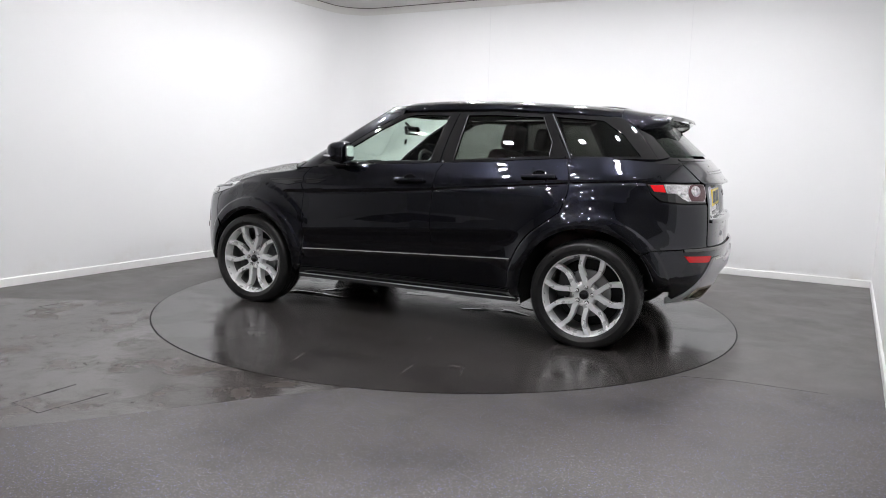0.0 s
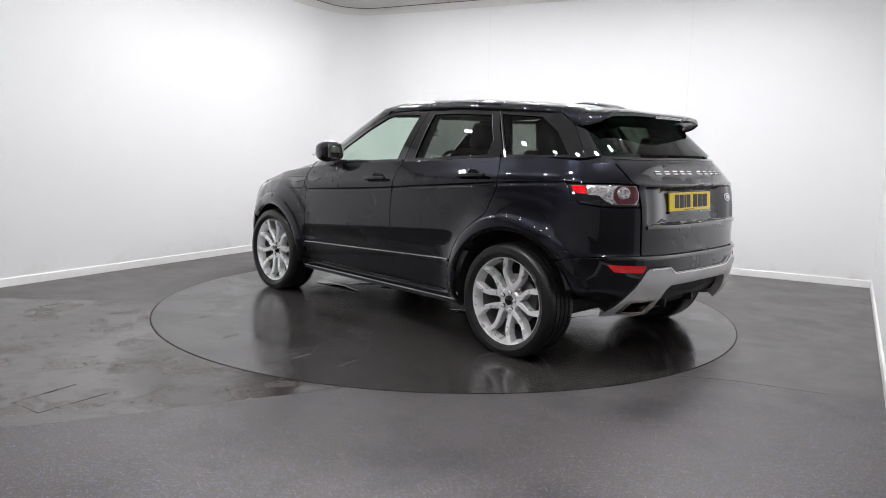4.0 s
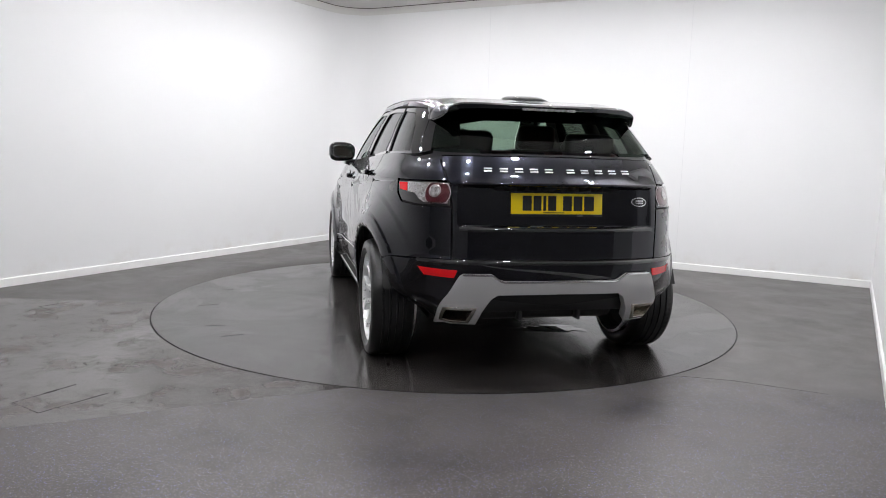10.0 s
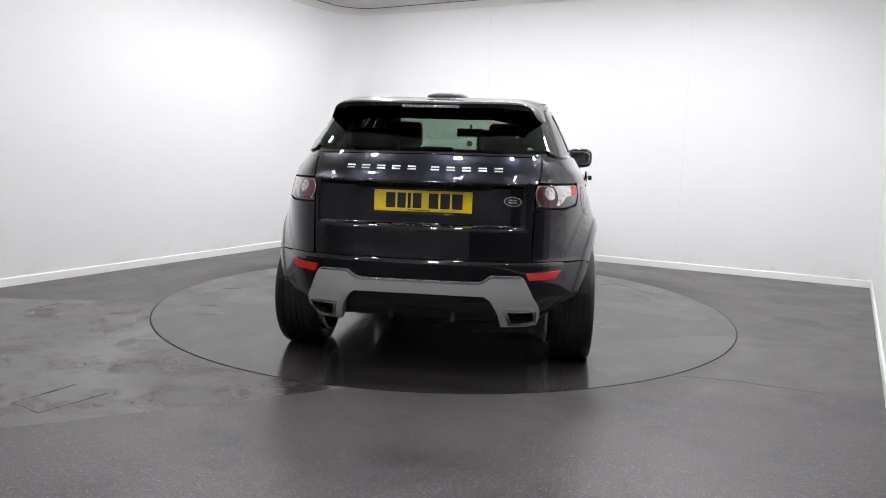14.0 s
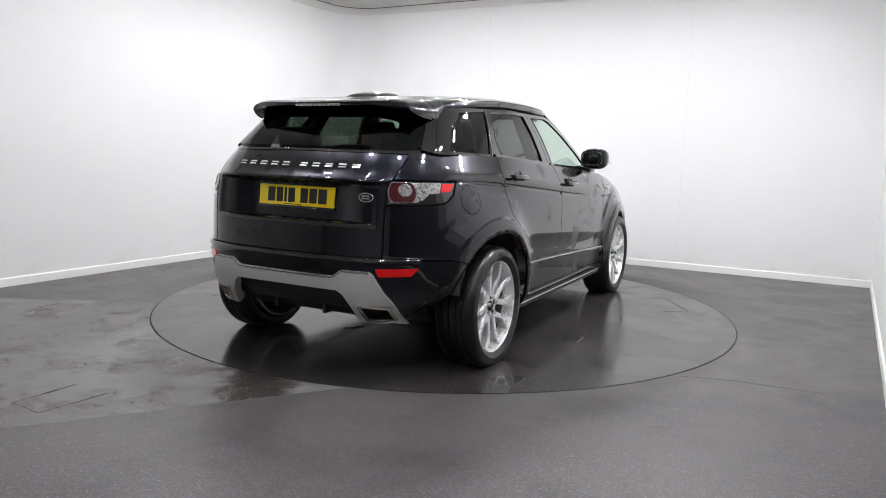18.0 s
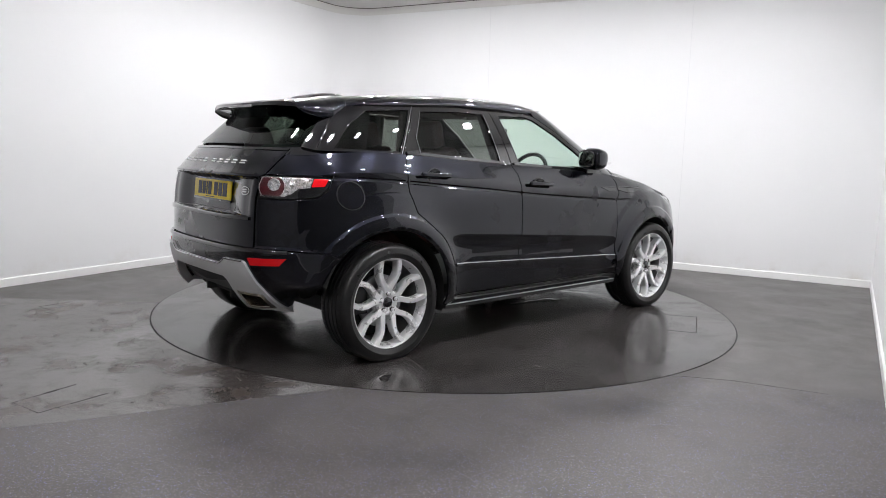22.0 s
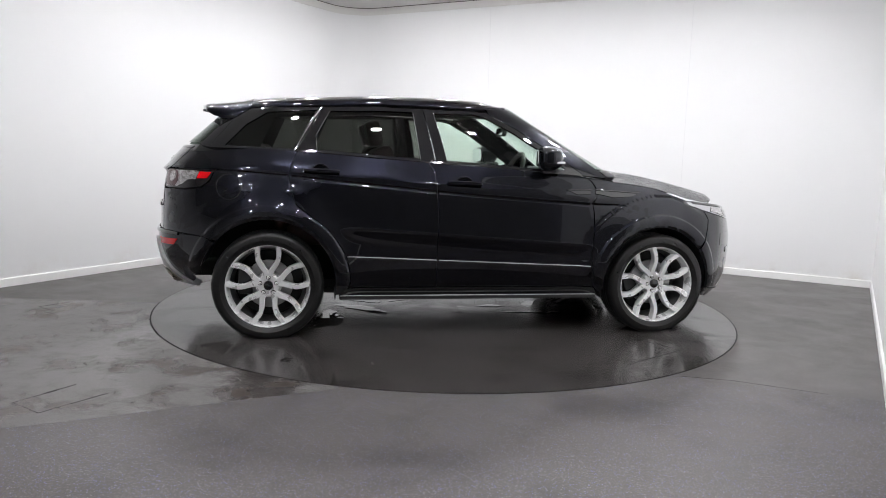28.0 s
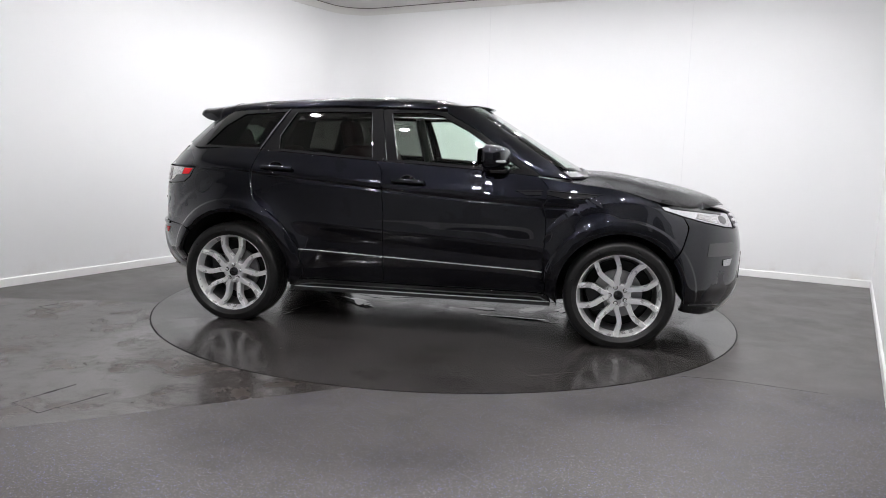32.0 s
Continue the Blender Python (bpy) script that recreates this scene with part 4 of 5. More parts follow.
    panel("lamp_brow", BODY, [XA(1.63, 0.905), XA(1.90, 0.876), YA(0.60, 0.866, 1), YA(0.60, 0.874, 1), XA(1.90, 0.886), XA(1.61, 0.918)], GLOSS, hl, s, "black lamp brow", offset=0.001, rim=0.004, inset=0, step=0.03)

    # door mirror on its foot
    m_parts(s, door)


def m_parts(s, door):
    y = float(s)
    base = Matrix.Diagonal((1, y, 1, 1))
    bm = bmesh.new()
    bmesh.ops.create_uvsphere(bm, u_segments=36, v_segments=20, radius=1)
    for v in bm.verts:
        c = v.co
        a, b, d = (math.copysign(abs(t) ** 0.62, t) for t in c)
        # blunt towards the driver, rounded to the front, taller at the outer end
        x = a * (0.110 if a > 0 else 0.060)
        zz = d * (0.080 - 0.012 * max(a, 0)) * (1 - 0.10 * max(-b, 0))
        v.co = (x + 0.02 * b * (a > 0) * -1, b * 0.108, zz)
    mir = part("door_mirror", bm, PAINT, door, "black door mirror housing", m=Matrix.Translation((0.485, y * 0.925, 1.197)) @ base @ pose(0, 0, 0, 0, 0, 4))
    glass_bm = bmesh.new()
    bmesh.ops.create_uvsphere(glass_bm, u_segments=32, v_segments=12, radius=1)
    for v in glass_bm.verts:
        a, b, d = (math.copysign(abs(t) ** 0.5, t) for t in v.co)
        v.co = (a * 0.004, b * 0.090, d * 0.056)
    part("mirror_glass", glass_bm, MIRROR, mir, "silvered mirror glass", m=pose(-0.0640, 0, 0, 0, 0, 10))
    bm = box(-0.004, 0.050, -0.088, 0.088, -0.007, 0.007, 0.006)
    for v in bm.verts:
        v.co.x += 0.028 * (1 - (v.co.y / 0.118) ** 2) * (v.co.x > 0.02)
    part("indicator", bm, WHITE_LENS, mir, "clear indicator strip", m=pose(0.036, 0.012, -0.026))
    bm = box(-0.055, 0.065, -0.080, 0.055, -0.020, 0.020, 0.016)
    for v in bm.verts:
        v.co.z += -0.25 * v.co.y * 0.4
    part("mirror_foot", bm, GLOSS, mir, "gloss black mirror foot", m=pose(0.035, -0.080, -0.082))


build_side(1)
build_side(-1)


# ---- the car's middle: bonnet, roof, screens, bumpers, tailgate ----
ROOF_EDGE = spline((-1.56, 1.462), (-1.2, 1.492), (-0.95, 1.506), (-0.58, 1.522), (-0.3, 1.520), (0.09, 1.506), (0.42, 1.500))
ROOF_TOP = spline((-1.56, 1.540), (-1.2, 1.573), (-0.9, 1.592), (-0.6, 1.606), (-0.25, 1.610), (0.0, 1.602), (0.2, 1.586), (0.34, 1.560), (0.42, 1.538))


def roof(u, v):
    t = math.sin((v - 0.5) * math.pi)
    x = -1.443 + u * (0.27 + 0.12 * (1 - t * t) + 1.443)
    front = float(ease(0.86, 1.0, u))
    ze, zc = float(ROOF_EDGE(x)), float(ROOF_TOP(x)) - 0.016
    ze, zc = ze + (1.531 - ze) * front, zc + (1.546 - zc) * front
    ye = CABIN.side_y(min(x, 0.24), ze) + 0.006
    return (x, t * ye, ze + (zc - ze) * max(1 - abs(t) ** 9, 0) ** 0.5)


rf = grid_mesh("roof", roof, 48, 72, PAINT, CAR, "glossy black roof")
for y in (1, -1):
    pts = [roof(0.01 + 0.93 * k / 28, 0.5 + y * math.asin(0.965) / math.pi) for k in range(29)]
    part("roof_gutter", tube(pts, 0.003, 8), GRAINED, rf, "black roof gutter strip")


def pod(u, v):
    a, b = u * 2 - 1, v * 2 - 1
    x, y = -1.28 + 0.17 * a, -0.025 + 0.140 * b * (1 - 0.25 * max(a, 0))
    h = max(1 - abs(a) ** 3, 0) ** 0.6 * max(1 - abs(b) ** 4, 0) ** 0.6
    return (x, y, float(ROOF_TOP(x)) - 0.028 + 0.040 * h)


grid_mesh("roof_pod", pod, 16, 16, PAINT, rf, "low black roof aerial pod")


def headlining(u, v):
    x, y, z = roof(0.04 + 0.92 * u, 0.04 + 0.92 * v)
    return (x, y * 0.97, z - 0.035)


grid_mesh("headlining", headlining, 16, 12, LINING, CAR, "dark headlining")

SPOIL_T = spline((-1.85, 1.484), (-1.70, 1.504), (-1.56, 1.519), (-1.44, 1.5390))
SPOIL_EDGE = spline((-1.80, 1.448), (-1.74, 1.450), (-1.69, 1.426), (-1.62, 1.408), (-1.556, 1.402), (-1.50, 1.436), (-1.446, 1.471))


def spoiler(u, v):
    """u runs from the roof over the trailing edge and back under to the rear glass."""
    t = math.sin((v - 0.5) * math.pi)
    a = abs(t)
    tip = -1.816 + 0.085 * a ** 2.2
    k = min(u / 0.55, 1)
    x = -1.446 + (tip + 1.446) * k if u <= 0.62 else tip + (-1.585 - tip) * (u - 0.62) / 0.38
    ze, zc = float(SPOIL_EDGE(x)), float(SPOIL_T(x))
    half = CABIN.side_y(max(x, -1.556), float(SPOIL_EDGE(max(x, -1.556)))) + 0.006 - 0.075 * float(ease(-1.556, -1.80, x))
    top = ze + (zc - ze) * max(1 - a ** 9, 0) ** 0.5 - 0.008 * float(ease(0.92, 1, k))
    mid = 1.464 - 0.012 * max(u - 0.62, 0) / 0.38
    under = min(mid + (ze - mid) * a ** 5, top)
    if u <= 0.55:
        return (x, t * half, top)
    if u <= 0.62:
        return (x, t * half, top + (under - top) * (u - 0.55) / 0.07)
    return (x, t * half * (1 - 0.02 * (u - 0.62)), under)


sp = grid_mesh("roof_spoiler", spoiler, 60, 84, PAINT, CAR, "black roof spoiler over the rear window")
bm = box(-0.006, 0.006, -0.155, 0.155, -0.007, 0.007, 0.003)
for v in bm.verts:
    v.co.x += 0.09 * v.co.y ** 2
bl = part("brake_light", bm, LENS, sp, "long clear high-level brake light", m=pose(-1.813, 0, 1.464))
for k in range(9):
    part("lamp_cell", box(-0.002, 0.002, -0.010, 0.010, -0.004, 0.004), LAMP_SHELL, bl, m=pose(-0.006 + 0.09 * (0.032 * (k - 4)) ** 2, 0.032 * (k - 4), 0))

HOOD_EDGE = spline((0.98, 1.050), (1.3, 1.008), (1.6, 0.930), (1.85, 0.896), (2.1, 0.876))
HOOD_TOP = spline((0.94, 1.112), (1.2, 1.108), (1.53, 1.066), (1.77, 1.017), (1.97, 0.962), (2.05, 0.926), (2.10, 0.884))


def hood(u, v):
    t = 2 * v - 1
    a = abs(t)
    back, nose = 1.03 - 0.04 * a, 2.070 - 0.28 * a ** 2.4
    x = back + (nose - back) * u
    ze, zc = float(HOOD_EDGE(x)), float(HOOD_TOP(min(x, 2.13)))
    ye = BODY.side_y(min(x, 1.86), ze) - 0.004
    ye = ye if x < 1.86 else ye * (1 - 0.2 * (x - 1.86))
    dome = 0.014 * math.exp(-((a - 0.62) / 0.12) ** 2) * (1 - u ** 3)
    z = zc - (zc - ze) * a ** 2.3 + dome
    return (x, t * ye, z - 0.020 * float(ease(0.95, 1.0, u)))


grid_mesh("bonnet", hood, 44, 44, PAINT, CAR, "black clamshell bonnet", thick=0.012)

sc = panel("windscreen", CABIN, [XC(0.992, 1.064), XC(0.802, 1.203), XC(0.562, 1.361), XC(0.262, 1.537), YC(0.3, 1.545, 1), YC(0.0, 1.548, 1), YC(0.0, 1.066, 1)], SCREEN, CAR, 0, "green-tinted windscreen", fold=False, step=0.05)
panel("screen_band", CABIN, [XC(0.32, 1.502), XC(0.262, 1.537), YC(0.3, 1.545, 1), YC(0.0, 1.548, 1), YC(0.0, 1.49, 1), YC(0.3, 1.492, 1)], GLOSS, sc, 0, "black top band of the windscreen", offset=-0.006, fold=False, step=0.04)
panel("scuttle", CABIN, [XC(0.985, 1.068), YC(0.0, 1.07, 1), YC(0.0, 1.115, 1), XC(0.93, 1.110)], GRAINED, CAR, 0, "black plastic scuttle", offset=0.010, step=0.04)


def wiper(x, y, turn, length, parent):
    arm = part("wiper_arm", tube([(0, 0, 0), (-0.03, 0.0, 0.045), (-0.05, length * 0.5, 0.050), (-0.04, length, 0.036)], 0.007, 8), DARK, parent, "black wiper arm", m=pose(x, y, 1.072, 0, 0, turn))
    part("wiper_blade", box(-0.010, 0.010, length * 0.2, length * 1.5, -0.012, 0.010, 0.004), DARK, arm, m=pose(-0.035, -0.02, 0.030))


wiper(1.05, -0.55, 4, 0.42, CAR)
wiper(1.08, 0.10, 4, 0.36, CAR)
part("scuttle_corner", box(-0.07, 0.05, -0.03, 0.03, -0.015, 0.022, 0.012), DARK, CAR, "black scuttle end cap", m=pose(1.02, -0.66, 1.076, 0, 12, 10))
part("scuttle_corner", box(-0.07, 0.05, -0.03, 0.03, -0.015, 0.022, 0.012), DARK, CAR, "black scuttle end cap", m=pose(1.02, 0.66, 1.076, 0, 12, -10))

# tailgate: glass, upper skin with badges, hollow for the plate, lower skin
rg = panel("rear_window", CABIN, [YC(0.0, 1.232, -1), YC(0.55, 1.232, -1), YC(0.648, 1.236, -1), YC(0.580, 1.40, -1), YC(0.50, 1.472, -1), YC(0.0, 1.478, -1)], REAR_GLASS, CAR, 0, "dark tinted rear window", fold=False, step=0.05, offset=0.002)
panel("window_band", CABIN, [YC(0.0, 1.40, -1), YC(0.34, 1.40, -1), YC(0.47, 1.375, -1), YC(0.50, 1.26, -1), YC(0.695, 1.228, -1), YC(0.630, 1.40, -1), YC(0.54, 1.470, -1), YC(0.0, 1.476, -1)], GLOSS, rg, 0, "black printed border of the rear window", fold=False, step=0.04, offset=-0.004)
tg = panel("tailgate", BODY, [YA(0.0, 0.672, -1), YA(0.574, 0.672, -1), YA(0.576, 0.942, -1), YA(0.582, 1.062, -1), YA(0.596, 1.076, -1), YA(0.606, 1.206, -1), YA(0.0, 1.214, -1)], PAINT, CAR, 0, "black tailgate", inset=0.003,
           lines=[[YA(yy, zz, -1) for yy in np.linspace(0.0, 0.57, 20)] for zz in (0.828, 0.836, 0.844, 0.852, 1.038, 1.047, 1.056, 1.064, 1.075, 1.086)] + [[YA(yy, zz, -1) for zz in np.linspace(0.855, 1.035, 16)] for yy in (0.30, 0.33, 0.36, 0.39, 0.42, 0.45, 0.48, 0.51, 0.535, 0.555)])
panel("tailgate_ledge", BODY, [YA(0.0, 0.822, -1), YA(0.545, 0.822, -1), YA(0.545, 0.836, -1), YA(0.0, 0.836, -1)], GLOSS, tg, 0, "black ledge under the plate", offset=0.012, rim=0.02, inset=0.0, step=0.03)
panel("glass_seal", BODY, [YA(0.0, 1.211, -1), YA(0.60, 1.205, -1), YA(0.60, 1.214, -1), YA(0.0, 1.220, -1)], GLOSS, tg, 0, "gloss black lower glass seal", offset=0.004, rim=0.02, inset=0.0, step=0.03)


def build_plate():
    m = pose(-1.996, 0, 0.963, 0, 5.0, 0)
    plate = put("number_plate", None, tg, "", m)
    bm = box(-0.004, 0.004, -0.26, 0.26, -0.0555, 0.0555, 0.003)
    pl = part("plate_base", bm, YELLOW, plate, "yellow rear number plate")
    widths = (0.050, 0.044, 0.016, 0.046, None, 0.050, 0.050, 0.056)
    y = 0.196
    for w in widths:
        if w is None:
            y -= 0.028
            continue
        part("plate_bar", box(-0.0012, 0.0012, -w / 2, w / 2, -0.0395, 0.0395), INK, pl, m=pose(-0.0048, y - w / 2, 0.002))
        y -= w + 0.011
    for yy in (0.225, -0.225):
        part("screw", lathe([(0.0, -0.0015), (0.005, -0.001), (0.006, 0.001)], 12), YELLOW, pl, m=pose(-0.0042, yy, -0.022, 0, 0, -90))
    part("plate_bar", box(-0.0012, 0.0012, -0.06, 0.06, -0.0022, 0.0022), INK, pl, m=pose(-0.0048, 0.02, -0.048))
    lab = part("plate_holder", box(-0.005, 0.004, -0.262, 0.262, -0.010, 0.004, 0.002), GLOSS, plate, "black plate holder edge", m=pose(0.001, 0, -0.060))
    part("plate_label", box(-0.001, 0.001, -0.016, 0.016, -0.004, 0.004), LENS, lab, m=pose(-0.006, -0.13, -0.004))


build_plate()


def on_tail(y, z, off):
    p, n = BODY.at(np.array([YA(abs(y), z, -1)[0]]), np.array([z]), off)
    q, m = p[0], n[0]
    if y < 0:
        q, m = q * (1, -1, 1), m * (1, -1, 1)
    rot = Vector(m).to_track_quat("X", "Z").to_matrix().to_4x4()
    return Matrix.Translation(q) @ rot


# two rows of bright blocks across the tailgate, five and five
for y0 in (0.225, -0.225):
    for k in range(5):
        yy = y0 + (2 - k) * 0.0820
        bm = box(-0.003, 0.003, -0.022, 0.022, 0.0045, 0.0125, 0.0020)
        low = bm.copy()
        bmesh.ops.translate(low, verts=low.verts[:], vec=(0, 0, -0.0170))
        spare = bpy.data.meshes.new("badge_half")
        low.to_mesh(spare)
        low.free()
        bm.from_mesh(spare)
        bpy.data.meshes.remove(spare)
        part("badge_block", bm, BADGE, tg, "bright silver badge block", m=on_tail(yy, 1.135, 0.002))
def tail_ellipse(y, z, a, b):
    c = YA(y, z, -1)
    return [(c[0] + a * math.cos(k * math.pi / 16), c[1] + b * math.sin(k * math.pi / 16)) for k in range(32)]


bg = panel("oval_badge", BODY, tail_ellipse(0.47, 0.978, 0.045, 0.0235), CHROME, tg, -1, "small oval chrome badge", offset=0.004, rim=0.006, inset=0.0, step=0.012)
fd = panel("badge_field", BODY, tail_ellipse(0.47, 0.978, 0.039, 0.0185), GLOSS, bg, -1, "dark green-black badge field", offset=0.0052, rim=0.002, inset=0.0, step=0.012)
for z in (0.984, 0.972):
    c = YA(0.47, z, -1)
    panel("badge_block", BODY, [(c[0] - 0.022, z - 0.0035), (c[0] + 0.022, z - 0.0035), (c[0] + 0.022, z + 0.0035), (c[0] - 0.022, z + 0.0035)], CHROME, bg, -1, offset=0.0060, rim=0.001, inset=0.0, step=0.012)

# rear bumper with silver skid trim, reflectors and tail pipes
rb = panel("rear_bumper", BODY, [YA(0.0, 0.662, -1), YA(0.58, 0.662, -1), XA(-1.95, 0.660), XA(-1.72, 0.650), *arc(-1, ARCH_R[-1], 140, 174, 10), XA(-1.82, 0.375), YA(0.72, 0.335, -1), YA(0.68, 0.308, -1), YA(0.62, 0.40, -1), YA(0.50, 0.50, -1), YA(0.36, 0.520, -1), YA(0.0, 0.508, -1)], PAINT, CAR, 0, "black rear bumper", lines=arch_rows(-1, 140, 184) + [[YA(yy, zz, -1) for yy in np.linspace(0.0, 0.62, 24)] + [XA(xx, zz) for xx in np.linspace(-1.96, -1.74, 9)] for zz in (0.585, 0.605, 0.622, 0.636, 0.647, 0.655)])
panel("bumper_shelf", BODY, [YA(0.0, 0.650, -1), YA(0.60, 0.650, -1), XA(-1.90, 0.646), XA(-1.90, 0.660), YA(0.6, 0.663, -1), YA(0.0, 0.663, -1)], GLOSS, rb, 0, "black bumper step", offset=0.008, rim=0.02, inset=0.0, step=0.012)
panel("underskirt", BODY, [YA(0.0, 0.505, -1), YA(0.37, 0.50, -1), YA(0.53, 0.40, -1), YA(0.56, 0.345, -1), YA(0.42, 0.335, -1), YA(0.30, 0.340, -1), YA(0.0, 0.345, -1)], GRAINED, rb, 0, "matt black bumper underskirt", offset=-0.05, rim=0.01, step=0.05)
PIPE_RIM = [YA(0.440, 0.422, -1), YA(0.610, 0.418, -1), YA(0.648, 0.334, -1), YA(0.466, 0.330, -1)]
PIPE_BORE = [YA(0.460, 0.409, -1), YA(0.594, 0.405, -1), YA(0.623, 0.346, -1), YA(0.482, 0.343, -1)]
skid = panel("skid_trim", BODY, [YA(0.0, 0.562, -1), YA(0.312, 0.562, -1), YA(0.335, 0.570, -1), YA(0.378, 0.599, -1), YA(0.522, 0.597, -1), YA(0.540, 0.585, -1), YA(0.590, 0.48, -1), YA(0.668, 0.355, -1), YA(0.705, 0.296, -1), YA(0.60, 0.322, -1), YA(0.43, 0.322, -1), YA(0.412, 0.400, -1), YA(0.375, 0.470, -1), YA(0.34, 0.494, -1), YA(0.0, 0.497, -1)],
             SATIN, rb, 0, "satin silver rear skid trim", holes=[PIPE_RIM], offset=0.016, rim=0.05, inset=0.0, step=0.025)
# the highlight on the skid's upper ledge, laid on as a chrome strip
panel("trim_highlight", BODY, [YA(0.0, 0.5635, -1), YA(0.312, 0.5635, -1), YA(0.334, 0.5715, -1), YA(0.377, 0.6005, -1), YA(0.523, 0.5985, -1), YA(0.523, 0.5925, -1), YA(0.379, 0.5945, -1), YA(0.336, 0.5655, -1), YA(0.312, 0.5575, -1), YA(0.0, 0.5575, -1)], CHROME, skid, 0, "chrome strip standing in for the highlight along the skid trim", offset=0.0185, rim=0.006, inset=0.0, step=0.02)
for s in (1, -1):
    panel("reflector", BODY, [YA(0.548, 0.618, -1), YA(0.735, 0.622, -1), YA(0.705, 0.577, -1), YA(0.566, 0.572, -1)], RED, rb, s, "red bumper reflector", offset=0.004, rim=0.012, step=0.025)
    tp = panel("tail_pipe", BODY, PIPE_RIM, EXHAUST, skid, s, "polished slanted tail pipe", holes=[PIPE_BORE], offset=0.020, rim=0.07, inset=0.001, step=0.02)
    panel("pipe_bore", BODY, PIPE_BORE, DARK, tp, s, "matt black pipe bore", offset=-0.045, rim=0.004, inset=-0.006, step=0.03)

# nose: bumper, grille, lower intake
fb = panel("front_bumper", BODY, [YA(0.0, 0.765, 1), YA(0.50, 0.775, 1), YA(0.54, 0.771, 1), YA(0.62, 0.781, 1), XA(1.84, 0.818), XA(1.704, 0.852), XA(1.739, 0.790), XA(1.704, 0.657), *arc(1, ARCH_R[1], 36, -14, 12), XA(1.75, 0.225), YA(0.6, 0.19, 1), YA(0.0, 0.19, 1)], PAINT, CAR, 0, "black front bumper", lines=arch_rows(1, -12, 38))
panel("grille", BODY, [YA(0.0, 0.768, 1), YA(0.50, 0.778, 1), YA(0.53, 0.862, 1), YA(0.0, 0.870, 1)], GRAINED, CAR, 0, "dark perforated grille", offset=-0.006)
for z in (0.79, 0.825, 0.858):
    panel("grille_bar", BODY, [YA(0.0, z - 0.006, 1), YA(0.50, z - 0.006, 1), YA(0.50, z + 0.006, 1), YA(0.0, z + 0.006, 1)], SATIN, fb, 0, "silver grille bar", offset=0.004, rim=0.01, inset=0.0, step=0.04)
panel("lower_intake", BODY, [YA(0.0, 0.40, 1), YA(0.42, 0.42, 1), YA(0.36, 0.60, 1), YA(0.0, 0.60, 1)], DARK, fb, 0, "black lower air intake", offset=0.003, step=0.05)
skf = panel("front_skid", BODY, [YA(0.0, 0.36, 1), YA(0.30, 0.37, 1), YA(0.42, 0.33, 1), YA(0.52, 0.262, 1), YA(0.50, 0.205, 1), YA(0.0, 0.205, 1)], SATIN, fb, 0, "satin silver front skid trim", offset=0.006, rim=0.02, step=0.04)
for s in (1, -1):
    bz = panel("fog_bezel", BODY, [YA(0.55, 0.685, 1), YA(0.725, 0.690, 1), YA(0.735, 0.600, 1), YA(0.60, 0.590, 1), YA(0.55, 0.605, 1)], GLOSS, fb, s, "black upper bumper slot", offset=0.002, rim=0.01, step=0.03)
    panel("fog_lamp", BODY, [YA(0.585, 0.580, 1), YA(0.655, 0.576, 1), YA(0.652, 0.532, 1), YA(0.600, 0.528, 1)], LENS, fb, s, "clear rectangular fog lamp", offset=0.006, rim=0.012, step=0.025)
    panel("lower_lip", BODY, [YA(0.55, 0.262, 1), XA(1.78, 0.305), XA(1.76, 0.290), YA(0.56, 0.245, 1)], GRAINED, fb, s, offset=0.006, rim=0.01, step=0.03)

# underside, wheel wells
part("permit_disc", lathe([(0.0, 0.001), (0.024, 0.001), (0.025, 0.0), (0.024, -0.001), (0.0, -0.001)], 32, "z"), LAMP_SHELL, sc, "small round permit disc inside the windscreen", m=pose(0.462, 0.003, 1.292, 0, 90, 0) @ pose(0, 0, 0, 0, -12, 0))
for y in (-0.17, 0.17):
    part("underskirt_fin", box(-1.97, -1.88, y - 0.010, y + 0.010, 0.318, 0.40, 0.006), GRAINED, rb)
part("underbody", box(-1.50, 1.72, -0.58, 0.58, 0.225, 0.262, 0.015), DARK, CAR, "black underbody tray")
part("silencer", box(-1.92, -1.60, -0.40, 0.40, 0.315, 0.45, 0.05, 3), DARK, CAR, "dark exhaust silencer under the tail")
for s in (1, -1):
    for x in (1, -1):
        bm = bmesh.new()
        r = ARCH_R[x] + 0.008
        lo, hi = ((-4, 194) if x > 0 else (-14, 163))
        rows = [[bm.verts.new((x * AXLE + r * math.cos(a), yy, HUB_Z + r * math.sin(a))) for yy in (0.40 * s, 0.89 * s)] for a in (radians(lo + (hi - lo) * k / 32) for k in range(33))]
        for a, b in zip(rows, rows[1:]):
            bm.faces.new((a[0], a[1], b[1], b[0]))
        cap = bm.faces.new([r_[0] for r_ in rows])
        part("wheel_liner", bm, DARK, CAR, "black wheel-arch liner")


